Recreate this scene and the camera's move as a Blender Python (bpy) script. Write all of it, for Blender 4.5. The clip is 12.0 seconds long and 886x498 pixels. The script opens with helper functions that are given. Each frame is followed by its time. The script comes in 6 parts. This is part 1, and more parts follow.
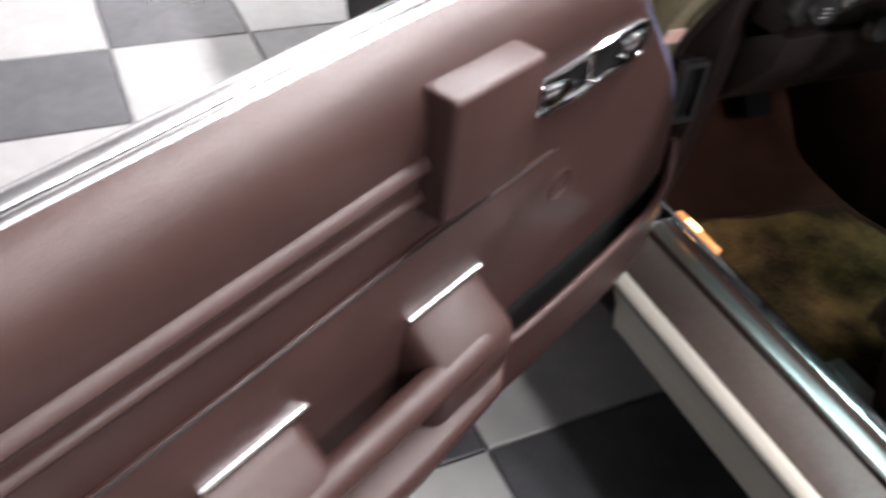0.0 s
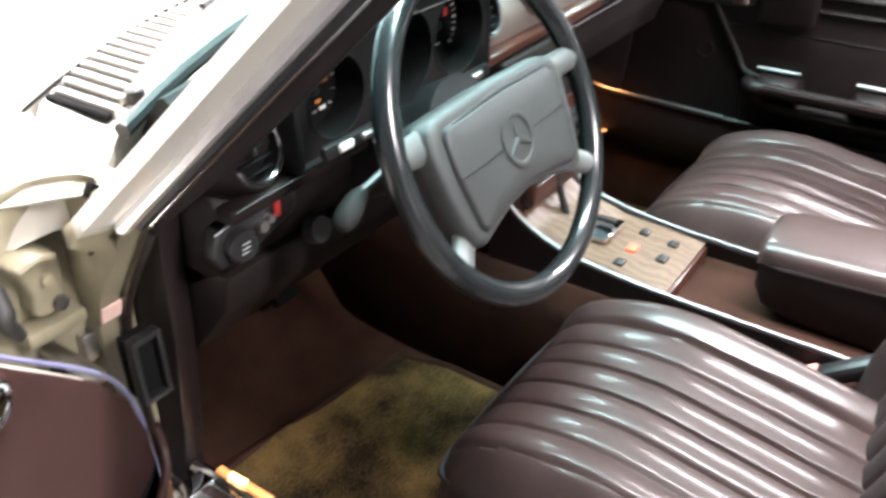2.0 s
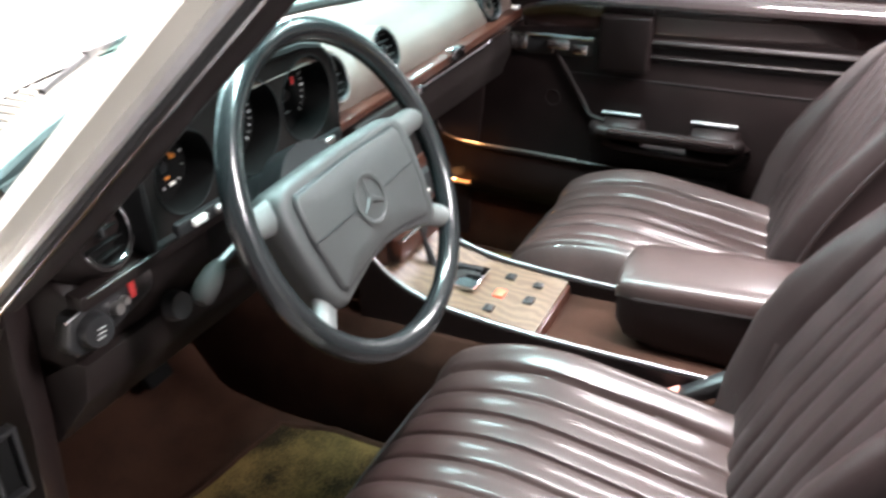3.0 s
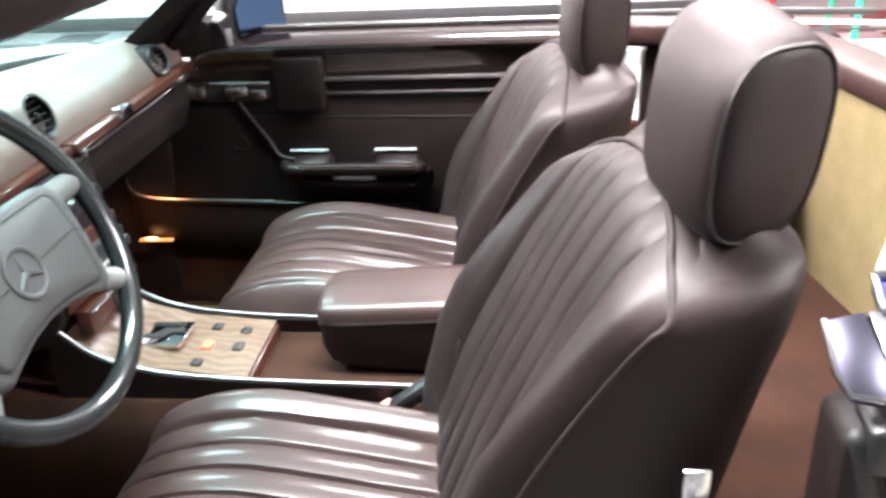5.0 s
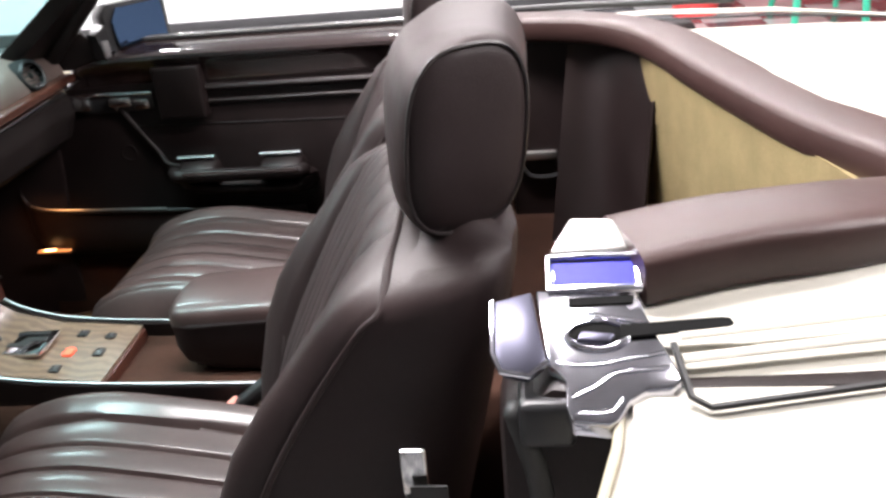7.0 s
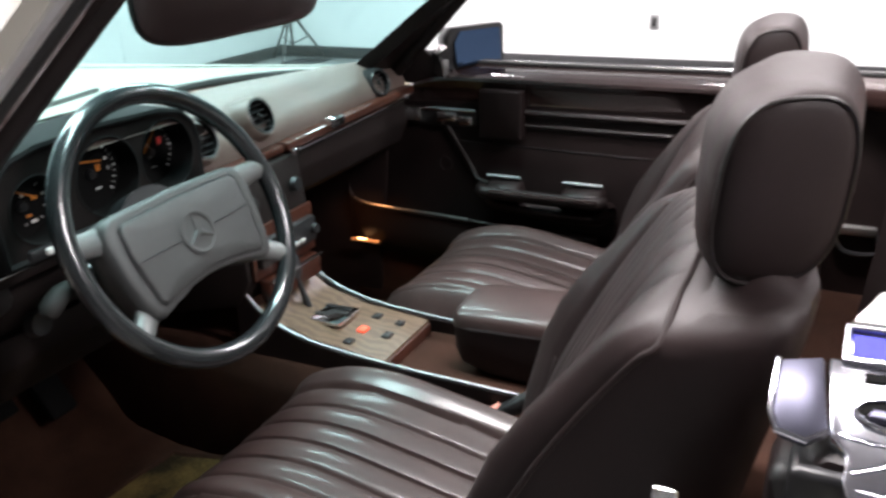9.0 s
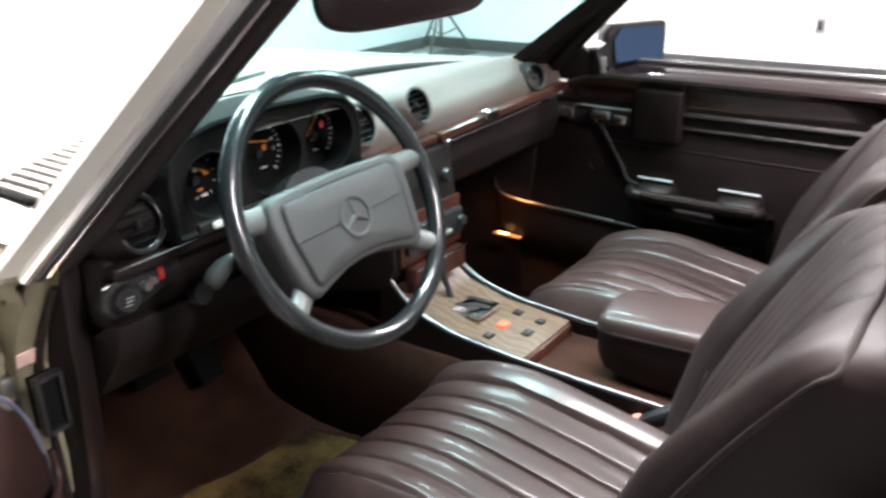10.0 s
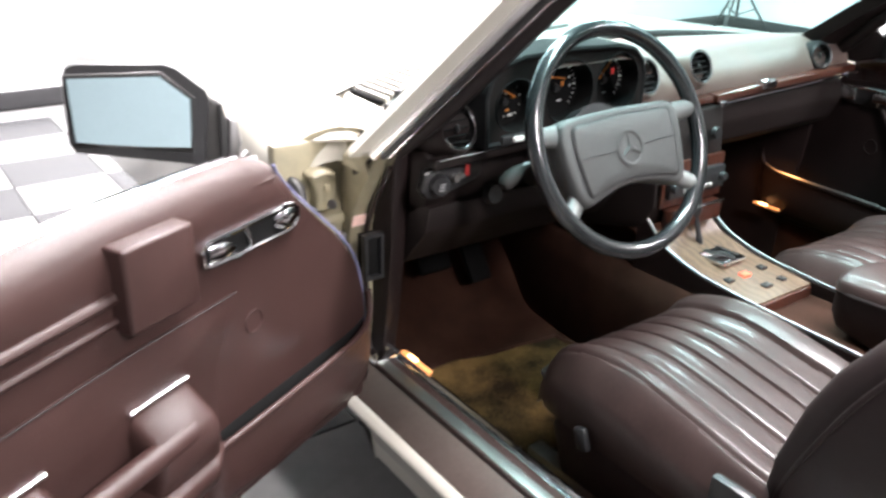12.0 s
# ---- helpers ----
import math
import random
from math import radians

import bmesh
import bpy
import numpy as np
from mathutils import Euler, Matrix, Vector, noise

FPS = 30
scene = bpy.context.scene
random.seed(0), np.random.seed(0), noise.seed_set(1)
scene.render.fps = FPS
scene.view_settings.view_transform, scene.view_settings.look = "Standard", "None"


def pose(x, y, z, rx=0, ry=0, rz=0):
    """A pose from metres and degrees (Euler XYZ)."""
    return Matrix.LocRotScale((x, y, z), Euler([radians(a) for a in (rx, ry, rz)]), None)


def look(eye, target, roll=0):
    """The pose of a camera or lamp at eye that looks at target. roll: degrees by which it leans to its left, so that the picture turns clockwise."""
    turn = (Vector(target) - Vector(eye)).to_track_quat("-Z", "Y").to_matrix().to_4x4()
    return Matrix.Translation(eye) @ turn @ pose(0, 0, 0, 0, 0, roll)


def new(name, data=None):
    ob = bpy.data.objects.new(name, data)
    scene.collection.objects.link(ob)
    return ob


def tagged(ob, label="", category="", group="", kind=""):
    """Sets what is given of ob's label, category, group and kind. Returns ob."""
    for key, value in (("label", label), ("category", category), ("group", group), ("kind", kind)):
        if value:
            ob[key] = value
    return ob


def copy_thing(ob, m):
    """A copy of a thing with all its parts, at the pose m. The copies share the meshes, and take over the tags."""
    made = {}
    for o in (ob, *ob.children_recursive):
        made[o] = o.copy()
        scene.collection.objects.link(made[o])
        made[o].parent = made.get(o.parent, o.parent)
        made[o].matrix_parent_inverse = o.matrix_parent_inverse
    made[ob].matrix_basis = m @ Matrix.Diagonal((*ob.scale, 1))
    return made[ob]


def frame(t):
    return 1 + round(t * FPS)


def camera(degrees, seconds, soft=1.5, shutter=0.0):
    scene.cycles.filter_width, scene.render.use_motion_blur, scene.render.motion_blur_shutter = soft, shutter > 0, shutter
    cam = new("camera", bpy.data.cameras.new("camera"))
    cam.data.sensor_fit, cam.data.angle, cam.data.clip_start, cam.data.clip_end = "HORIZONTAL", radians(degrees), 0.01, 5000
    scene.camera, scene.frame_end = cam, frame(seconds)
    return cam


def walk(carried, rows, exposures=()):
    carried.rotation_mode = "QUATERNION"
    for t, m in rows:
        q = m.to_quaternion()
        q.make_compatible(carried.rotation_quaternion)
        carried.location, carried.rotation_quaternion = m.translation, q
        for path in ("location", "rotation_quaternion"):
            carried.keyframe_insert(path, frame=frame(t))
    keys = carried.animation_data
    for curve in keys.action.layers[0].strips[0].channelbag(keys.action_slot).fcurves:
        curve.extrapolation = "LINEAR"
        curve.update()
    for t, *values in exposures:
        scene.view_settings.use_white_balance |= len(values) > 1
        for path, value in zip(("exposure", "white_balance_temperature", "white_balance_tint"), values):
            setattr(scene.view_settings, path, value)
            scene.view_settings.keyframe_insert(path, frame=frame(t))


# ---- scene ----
cam = camera(55.5, 12.0, soft=2.8, shutter=0.5)
PATH = [
    (0, (-1.499, -0.437, 1.154), (-0.762, 0.890, -0.149), 7.06),
    (0.5, (-1.359, -0.376, 1.175), (-0.428, 0.821, -0.129), 4.73),
    (1, (-1.263, -0.362, 1.196), (-0.152, 0.722, -0.065), 2.67),
    (1.5, (-1.193, -0.379, 1.228), (0.059, 0.649, 0.056), 1.08),
    (2, (-1.174, -0.402, 1.232), (0.231, 0.566, 0.188), -0.17),
    (2.5, (-1.172, -0.420, 1.238), (0.333, 0.460, 0.257), -0.74),
    (3, (-1.171, -0.441, 1.242), (0.422, 0.333, 0.313), -1.42),
    (5, (-1.178, -0.539, 1.244), (0.613, -0.318, 0.382), -3.03),
    (5.5, (-1.186, -0.591, 1.243), (0.613, -0.478, 0.377), -3.39),
    (6, (-1.189, -0.672, 1.243), (0.606, -0.600, 0.364), -3.90),
    (6.5, (-1.186, -0.771, 1.241), (0.605, -0.663, 0.358), -4.75),
    (8.5, (-1.233, -0.801, 1.245), (0.488, -0.113, 0.494), -2.47),
    (9, (-1.235, -0.785, 1.241), (0.423, 0.052, 0.499), -2.23),
    (9.5, (-1.237, -0.765, 1.242), (0.349, 0.202, 0.499), -1.86),
    (10, (-1.241, -0.749, 1.239), (0.257, 0.347, 0.494), -1.49),
    (10.5, (-1.265, -0.733, 1.236), (0.120, 0.494, 0.478), -0.88),
    (11, (-1.308, -0.744, 1.240), (-0.058, 0.606, 0.456), -0.04),
    (11.5, (-1.374, -0.802, 1.239), (-0.217, 0.617, 0.434), 0.69),
    (12, (-1.463, -0.924, 1.250), (-0.398, 0.565, 0.445), 1.18),
]
walk(cam, [(t, look(eye, target, roll)) for t, eye, target, roll in PATH],
     [(0, -0.27), (0.5, -0.27), (1, 0), (1.5, 0.19), (2, 0.34), (2.5, 0.36), (3, 0.42), (5, 0.55), (5.5, 0.61), (6, 0.58), (6.5, 0.2), (8.5, -0.93), (9, -0.65), (9.5, -0.38), (10.5, 0.09), (11, 0.2), (11.5, 0.24), (12, 0.22)])

# ---- light ----
world = bpy.data.worlds.new("hall_light")
scene.world = world
world.use_nodes = True
world.node_tree.nodes["Background"].inputs[0].default_value = (0.97, 0.95, 1.0, 1)
world.node_tree.nodes["Background"].inputs[1].default_value = 0.05
scene.view_settings.exposure = 0.0
CEILING = 3.4
TUBES = [(0.1, 3.0), (2.9, 2.6), (0.0, 0.2), (2.9, -1.2), (-0.6, -3.6)]
TUBE_WATTS = 420
FOOT_WATTS = 0.7
for tx, ty in TUBES:
    lamp = bpy.data.lights.new("tube_light", "AREA")
    lamp.shape, lamp.size, lamp.size_y, lamp.energy, lamp.color = "RECTANGLE", 0.28, 2.3, TUBE_WATTS, (1.0, 0.945, 0.962)
    new("tube_light", lamp).matrix_world = pose(tx, ty, CEILING - 0.13)
for side in (-1, 1):
    lamp = bpy.data.lights.new("footwell_light", "SPOT")
    lamp.energy, lamp.color, lamp.spot_size, lamp.spot_blend, lamp.shadow_soft_size = FOOT_WATTS * (1.8 if side > 0 else 6.0), (1.0, 0.46, 0.18), radians(150), 0.6, 0.02
    new("footwell_light", lamp).matrix_world = look((side * 0.56, 0.40, 0.585), (side * 0.50, 0.36, 0.2))

# ---- materials ----


def mat(name, colour, rough=0.5, metal=0.0, grain=0.0, scale=300.0, vary=0.12, spread=14.0, coat=0.0, spec=0.5, cells=False, rvary=0.12, second=None, coat_rough=0.06, wrinkle=0.0, edge=(0.33, 0.67)):
    m = bpy.data.materials.new(name)
    m.use_nodes = True
    nt = m.node_tree
    b = nt.nodes["Principled BSDF"]
    b.inputs["Metallic"].default_value = metal
    b.inputs["Specular IOR Level"].default_value = spec
    b.inputs["Coat Weight"].default_value = coat
    b.inputs["Coat Roughness"].default_value = coat_rough
    tc = nt.nodes.new("ShaderNodeTexCoord")
    big = nt.nodes.new("ShaderNodeTexNoise")
    big.inputs["Scale"].default_value, big.inputs["Detail"].default_value = spread, 6
    fine = nt.nodes.new("ShaderNodeTexNoise")
    fine.inputs["Scale"].default_value, fine.inputs["Detail"].default_value = scale * 0.3, 4
    for n in (big, fine):
        nt.links.new(tc.outputs["Object"], n.inputs["Vector"])
    both = nt.nodes.new("ShaderNodeMath")
    both.operation = "MULTIPLY_ADD"
    both.inputs[1].default_value = 0.35
    nt.links.new(fine.outputs["Fac"], both.inputs[0])
    half = nt.nodes.new("ShaderNodeMath")
    half.operation = "MULTIPLY"
    half.inputs[1].default_value = 0.65
    nt.links.new(big.outputs["Fac"], half.inputs[0])
    nt.links.new(half.outputs[0], both.inputs[2])
    ramp = nt.nodes.new("ShaderNodeValToRGB")
    lo = [max(0.0, c * (1 - vary)) for c in colour]
    hi = [min(1.0, c * (1 + vary)) for c in (second or colour)]
    ramp.color_ramp.elements[0].position, ramp.color_ramp.elements[1].position = edge
    ramp.color_ramp.elements[0].color, ramp.color_ramp.elements[1].color = (*lo, 1), (*hi, 1)
    nt.links.new(both.outputs[0], ramp.inputs[0])
    nt.links.new(ramp.outputs[0], b.inputs["Base Color"])
    rr = nt.nodes.new("ShaderNodeMapRange")
    rr.inputs["To Min"].default_value, rr.inputs["To Max"].default_value = max(0.02, rough * (1 - rvary)), min(1.0, rough * (1 + rvary))
    nt.links.new(big.outputs["Fac"], rr.inputs["Value"])
    nt.links.new(rr.outputs[0], b.inputs["Roughness"])
    if grain:
        bump = nt.nodes.new("ShaderNodeBump")
        bump.inputs["Strength"].default_value, bump.inputs["Distance"].default_value = grain, 0.0015
        if cells:
            v = nt.nodes.new("ShaderNodeTexVoronoi")
            v.feature = "DISTANCE_TO_EDGE"
            v.inputs["Scale"].default_value = scale
            nt.links.new(tc.outputs["Object"], v.inputs["Vector"])
            nt.links.new(v.outputs["Distance"], bump.inputs["Height"])
        else:
            v = nt.nodes.new("ShaderNodeTexNoise")
            v.inputs["Scale"].default_value, v.inputs["Detail"].default_value = scale, 3
            nt.links.new(tc.outputs["Object"], v.inputs["Vector"])
            nt.links.new(v.outputs["Fac"], bump.inputs["Height"])
        nt.links.new(bump.outputs[0], b.inputs["Normal"])
        if wrinkle:
            w = nt.nodes.new("ShaderNodeTexNoise")
            w.inputs["Scale"].default_value, w.inputs["Detail"].default_value, w.inputs["Distortion"].default_value = 7, 2, 0.4
            nt.links.new(tc.outputs["Object"], w.inputs["Vector"])
            creases = nt.nodes.new("ShaderNodeBump")
            creases.inputs["Strength"].default_value, creases.inputs["Distance"].default_value = wrinkle, 0.02
            nt.links.new(w.outputs["Fac"], creases.inputs["Height"])
            nt.links.new(creases.outputs[0], bump.inputs["Normal"])
            nt.links.new(creases.outputs[0], b.inputs["Coat Normal"])
    return m


def glow(name, colour, strength):
    m = mat(name, colour, 0.4)
    b = m.node_tree.nodes["Principled BSDF"]
    b.inputs["Emission Color"].default_value, b.inputs["Emission Strength"].default_value = (*colour, 1), strength
    return m


def clear_glass(name, tint):
    m = bpy.data.materials.new(name)
    m.use_nodes = True
    nt = m.node_tree
    nt.nodes.clear()
    out = nt.nodes.new("ShaderNodeOutputMaterial")
    see = nt.nodes.new("ShaderNodeBsdfTransparent")
    see.inputs[0].default_value = (*tint, 1)
    gl = nt.nodes.new("ShaderNodeBsdfGlossy")
    gl.inputs["Roughness"].default_value = 0.02
    lw = nt.nodes.new("ShaderNodeLayerWeight")
    lw.inputs["Blend"].default_value = 0.5
    pw = nt.nodes.new("ShaderNodeMath")
    pw.operation = "POWER"
    pw.inputs[1].default_value = 4.0
    nt.links.new(lw.outputs["Facing"], pw.inputs[0])
    fr = nt.nodes.new("ShaderNodeMath")
    fr.operation = "MULTIPLY_ADD"
    fr.inputs[1].default_value, fr.inputs[2].default_value = 0.30, 0.02
    nt.links.new(pw.outputs[0], fr.inputs[0])
    mix = nt.nodes.new("ShaderNodeMixShader")
    nt.links.new(fr.outputs[0], mix.inputs[0])
    nt.links.new(see.outputs[0], mix.inputs[1])
    nt.links.new(gl.outputs[0], mix.inputs[2])
    nt.links.new(mix.outputs[0], out.inputs[0])
    return m


def wood_mat(name, colour, dark, scale=9.0, rough=0.3):
    m = mat(name, colour, rough, coat=0.2)
    nt = m.node_tree
    w = nt.nodes.new("ShaderNodeTexWave")
    w.inputs["Scale"].default_value, w.inputs["Distortion"].default_value, w.inputs["Detail"].default_value = scale, 11, 5
    ramp = nt.nodes.new("ShaderNodeValToRGB")
    ramp.color_ramp.elements[0].color, ramp.color_ramp.elements[1].color = (*dark, 1), (*colour, 1)
    tc = nt.nodes.new("ShaderNodeTexCoord")
    nt.links.new(tc.outputs["Object"], w.inputs["Vector"])
    nt.links.new(w.outputs["Fac"], ramp.inputs[0])
    nt.links.new(ramp.outputs[0], nt.nodes["Principled BSDF"].inputs["Base Color"])
    return m


LEATHER = mat("brown_leather", (0.036, 0.0215, 0.0198), 0.50, grain=0.2, scale=420, vary=0.22, cells=True, spec=0.24, coat=0.40, coat_rough=0.20, wrinkle=0.05)
# backrest only: darker and duller than the cushion leather
LEATHER_BACK = mat("dull_dark_leather", (0.0190, 0.0112, 0.0110), 0.52, grain=0.25, scale=420, vary=0.25, cells=True, spec=0.27, coat=0.13, coat_rough=0.32, wrinkle=0.06, rvary=0.25)
LEATHER_SIDE = mat("brown_vinyl_side", (0.0215, 0.0135, 0.0134), 0.50, grain=0.3, scale=480, vary=0.15, cells=True, spec=0.27)
# worn brown, paled to hold the grey sheen of reflected white
SILL_VINYL = mat("worn_sheen_grey_sill_vinyl", (0.072, 0.053, 0.047), 0.42, grain=0.3, scale=420, vary=0.25, spread=7, spec=0.45)
PIPING = mat("dark_brown_piping", (0.014, 0.010, 0.010), 0.4)
VINYL = mat("red_brown_door_vinyl", (0.036, 0.0186, 0.0166), 0.38, grain=0.3, scale=520, vary=0.14, cells=True, spec=0.31, wrinkle=0.04)
# on the passenger door, a dark copy of VINYL that stands for shade
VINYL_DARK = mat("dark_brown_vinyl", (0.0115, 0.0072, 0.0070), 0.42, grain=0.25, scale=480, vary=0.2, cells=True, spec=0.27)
VINYL_TOP = mat("glossy_dark_brown_vinyl", (0.020, 0.0125, 0.012), 0.16, grain=0.01, scale=480, vary=0.12, cells=True, spec=1.0, coat=1.0, coat_rough=0.08)
DASH = mat("brown_grey_dash_pad", (0.118, 0.088, 0.076), 0.42, grain=0.35, scale=420, vary=0.1, cells=True)
DASH_LOW = mat("dark_brown_lower_dash", (0.010, 0.0066, 0.0062), 0.55, spec=0.25, grain=0.3, scale=420, vary=0.2)
RUBBER = mat("black_rubber", (0.014, 0.014, 0.014), 0.5, grain=0.15, scale=300)
BLACK_MATTE = mat("matt_black", (0.006, 0.006, 0.006), 0.9, spec=0.1)
HOOD_BLACK = mat("black_instrument_hood", (0.008, 0.008, 0.0083), 0.75, spec=0.15, grain=0.2, scale=420)
PLASTIC = mat("black_plastic", (0.016, 0.016, 0.017), 0.35, grain=0.1, scale=400)
GREY_PAD = mat("grey_black_wheel_pad", (0.043, 0.0445, 0.044), 0.45, grain=0.3, scale=600, vary=0.1, cells=True)
GREY_KNOB_PAD = mat("light_grey_spoke", (0.105, 0.108, 0.106), 0.34, grain=0.15, scale=600, vary=0.1, cells=True)
GREY_RIM = mat("smooth_grey_black_rim", (0.013, 0.015, 0.016), 0.20, vary=0.1, spec=0.75)
CHROME = mat("polished_chrome", (0.82, 0.83, 0.85), 0.07, metal=1.0, vary=0.03)
SOFT_CHROME = mat("worn_chrome", (0.80, 0.80, 0.80), 0.20, metal=1.0, vary=0.06, grain=0.05, scale=200)
BRIGHT_TRIM = mat("satin_bright_moulding", (0.86, 0.86, 0.86), 0.42, metal=1.0, vary=0.05)
LOCK_CHROME = mat("hazy_polished_metal", (0.70, 0.70, 0.76), 0.12, metal=1.0, vary=0.10, grain=0.06, scale=60, spread=30, rvary=0.5)
SLATE = mat("slate_grey_metal", (0.060, 0.060, 0.080), 0.36, metal=1.0, vary=0.12, grain=0.05, scale=80)
ALU = mat("brushed_aluminium", (0.50, 0.49, 0.47), 0.36, metal=1.0, grain=0.1, scale=700, vary=0.08)
PAINT = mat("champagne_car_paint", (0.49, 0.47, 0.41), 0.32, vary=0.03, coat=0.7, spread=3)
JAMB = mat("yellowed_jamb_paint", (0.215, 0.192, 0.130), 0.45, vary=0.2, grain=0.1, scale=80, spread=20)
DULL_ALU = mat("dull_grey_metal", (0.24, 0.235, 0.235), 0.45, metal=1.0, vary=0.1, grain=0.1, scale=500)
CARPET = mat("brown_carpet", (0.034, 0.0155, 0.0105), 0.95, grain=1.0, scale=900, vary=0.3, spec=0.1)
CARPET_LIGHT = mat("light_brown_carpet", (0.105, 0.058, 0.032), 0.95, grain=1.0, scale=900, vary=0.25, spec=0.1)
MAT_OLIVE = mat("olive_gold_carpet_mat", (0.022, 0.0142, 0.0075), 0.95, grain=1.0, scale=900, vary=0.3, spec=0.1, second=(0.105, 0.066, 0.024), spread=9, edge=(0.42, 0.62))
CARPET_TAN = mat("tan_carpet_panel", (0.235, 0.185, 0.095), 0.95, grain=0.9, scale=700, vary=0.16, spec=0.1)
WOOD = wood_mat("tan_zebrano_wood", (0.122, 0.080, 0.052), (0.075, 0.047, 0.030), 16, 0.42)
WOOD_RED = wood_mat("red_brown_wood", (0.062, 0.020, 0.012), (0.030, 0.010, 0.007), 24)
CEIL_GREY = mat("grey_ceiling_paint", (0.26, 0.26, 0.275), 0.7, vary=0.1, grain=0.1, scale=40, spread=2)
TICK = mat("grey_gauge_ticks", (0.30, 0.30, 0.29), 0.5)
GREY_KNOB = mat("grey_plastic_knob", (0.026, 0.025, 0.024), 0.65, vary=0.1, spec=0.2)
WALL_GREY = mat("unseen_wall_grey", (0.17, 0.175, 0.18), 0.6, vary=0.06, grain=0.1, scale=60, spread=1.5)
WALL = mat("white_wall_paint", (0.65, 0.66, 0.66), 0.6, vary=0.04, grain=0.1, scale=60, spread=1.5)
BLACK_TRIM = mat("black_baseboard_vinyl", (0.03, 0.03, 0.032), 0.4)
TILE_WHITE = mat("white_floor_tile", (0.23, 0.23, 0.23), 0.26, vary=0.1, grain=0.08, scale=90, spread=6)
TILE_DARK = mat("dark_grey_floor_tile", (0.046, 0.047, 0.052), 0.26, vary=0.25, grain=0.08, scale=90, spread=6)
GROUND = mat("grey_concrete", (0.2, 0.2, 0.2), 0.7, vary=0.15, grain=0.2, scale=60)
SCREEN_GLASS = clear_glass("green_tinted_glass", (0.69, 0.866, 0.866))
MIRROR = mat("silvered_mirror_glass", (0.56, 0.73, 0.78), 0.015, metal=1.0, vary=0.01)
# dark blue stands for the dim room that the passenger mirror reflects
MIRROR_DIM = mat("dark_reflection_mirror_glass", (0.06, 0.10, 0.18), 0.015, metal=1.0, vary=0.01)
# red button colour brightened by emission of its own
RED_BUTTON = glow("red_hazard_button", (0.85, 0.10, 0.05), 0.6)
RED = mat("red_plastic", (0.62, 0.05, 0.05), 0.4)
PINK_RED = mat("faded_red_release_button", (0.75, 0.30, 0.24), 0.45)
GREEN = mat("green_fibreglass", (0.03, 0.32, 0.20), 0.45)
ORANGE = mat("orange_gauge_marks", (0.55, 0.19, 0.03), 0.5)
OFFWHITE = mat("white_print", (0.75, 0.75, 0.72), 0.5)
STICKER = mat("pink_white_sticker", (0.70, 0.48, 0.42), 0.5, vary=0.2)
EDGE_FILM = mat("blue_white_edge_film", (0.16, 0.165, 0.27), 0.3, vary=0.2)
HOOD_FACE = mat("charcoal_cluster_face", (0.011, 0.0088, 0.0084), 0.8, spec=0.08, grain=0.2, scale=420)
BLUE_PATCH = mat("plain_blue", (0.045, 0.045, 0.42), 0.5, vary=0.15, spec=0.2)
TUBE = glow("lit_tube_cover", (1.0, 0.98, 0.95), 5.0)
# glowing colours for a lamp's reflection painted onto the sill
GLINT_DIM = glow("dim_amber_glint", (1.0, 0.36, 0.12), 0.55)
GLINT_BRIGHT = glow("bright_amber_glint", (1.0, 0.50, 0.20), 14.0)

# ---- building helpers ----


def part(name, bm, material, parent=None, label="", m=None, angle=40, flip=True):
    if m is not None:
        bmesh.ops.transform(bm, matrix=m, verts=bm.verts)
    if flip:
        bmesh.ops.recalc_face_normals(bm, faces=bm.faces)
    me = bpy.data.meshes.new(name)
    bm.to_mesh(me)
    bm.free()
    me.shade_smooth()
    me.set_sharp_from_angle(angle=radians(angle))
    me.materials.append(material)
    ob = new(name, me)
    if parent is not None:
        ob.parent = parent
        if parent.type == "EMPTY":
            ob.matrix_parent_inverse = Matrix.Translation(parent.location).inverted()
    if label:
        tagged(ob, label)
    return ob


def thing(name, at, label, category, group=""):
    ob = new(name)
    ob.empty_display_size = 0.1
    ob.location = at
    return tagged(ob, label, category, group)


def rbox(c, s, r=0.004, seg=2, m=None):
    bm = bmesh.new()
    bmesh.ops.create_cube(bm, size=1, matrix=Matrix.Diagonal((*s, 1)))
    if r:
        bmesh.ops.bevel(bm, geom=bm.edges[:], offset=min(r, 0.49 * min(s)), segments=seg, profile=0.5, affect="EDGES")
    if m is not None:
        bmesh.ops.transform(bm, matrix=m, verts=bm.verts)
    bmesh.ops.translate(bm, vec=c, verts=bm.verts)
    return bm


def join(*bms):
    out = bmesh.new()
    for b in bms:
        me = bpy.data.meshes.new("tmp")
        b.to_mesh(me)
        b.free()
        out.from_mesh(me)
        bpy.data.meshes.remove(me)
    return out


def loft(rings, caps=True, closed=True):
    bm = bmesh.new()
    vs = [[bm.verts.new(p) for p in ring] for ring in rings]
    n = len(rings[0])
    for a, b in zip(vs, vs[1:]):
        for i in range(n if closed else n - 1):
            j = (i + 1) % n
            bm.faces.new((a[i], a[j], b[j], b[i]))
    if caps and closed:
        bm.faces.new(vs[0][::-1])
        bm.faces.new(vs[-1])
    return bm


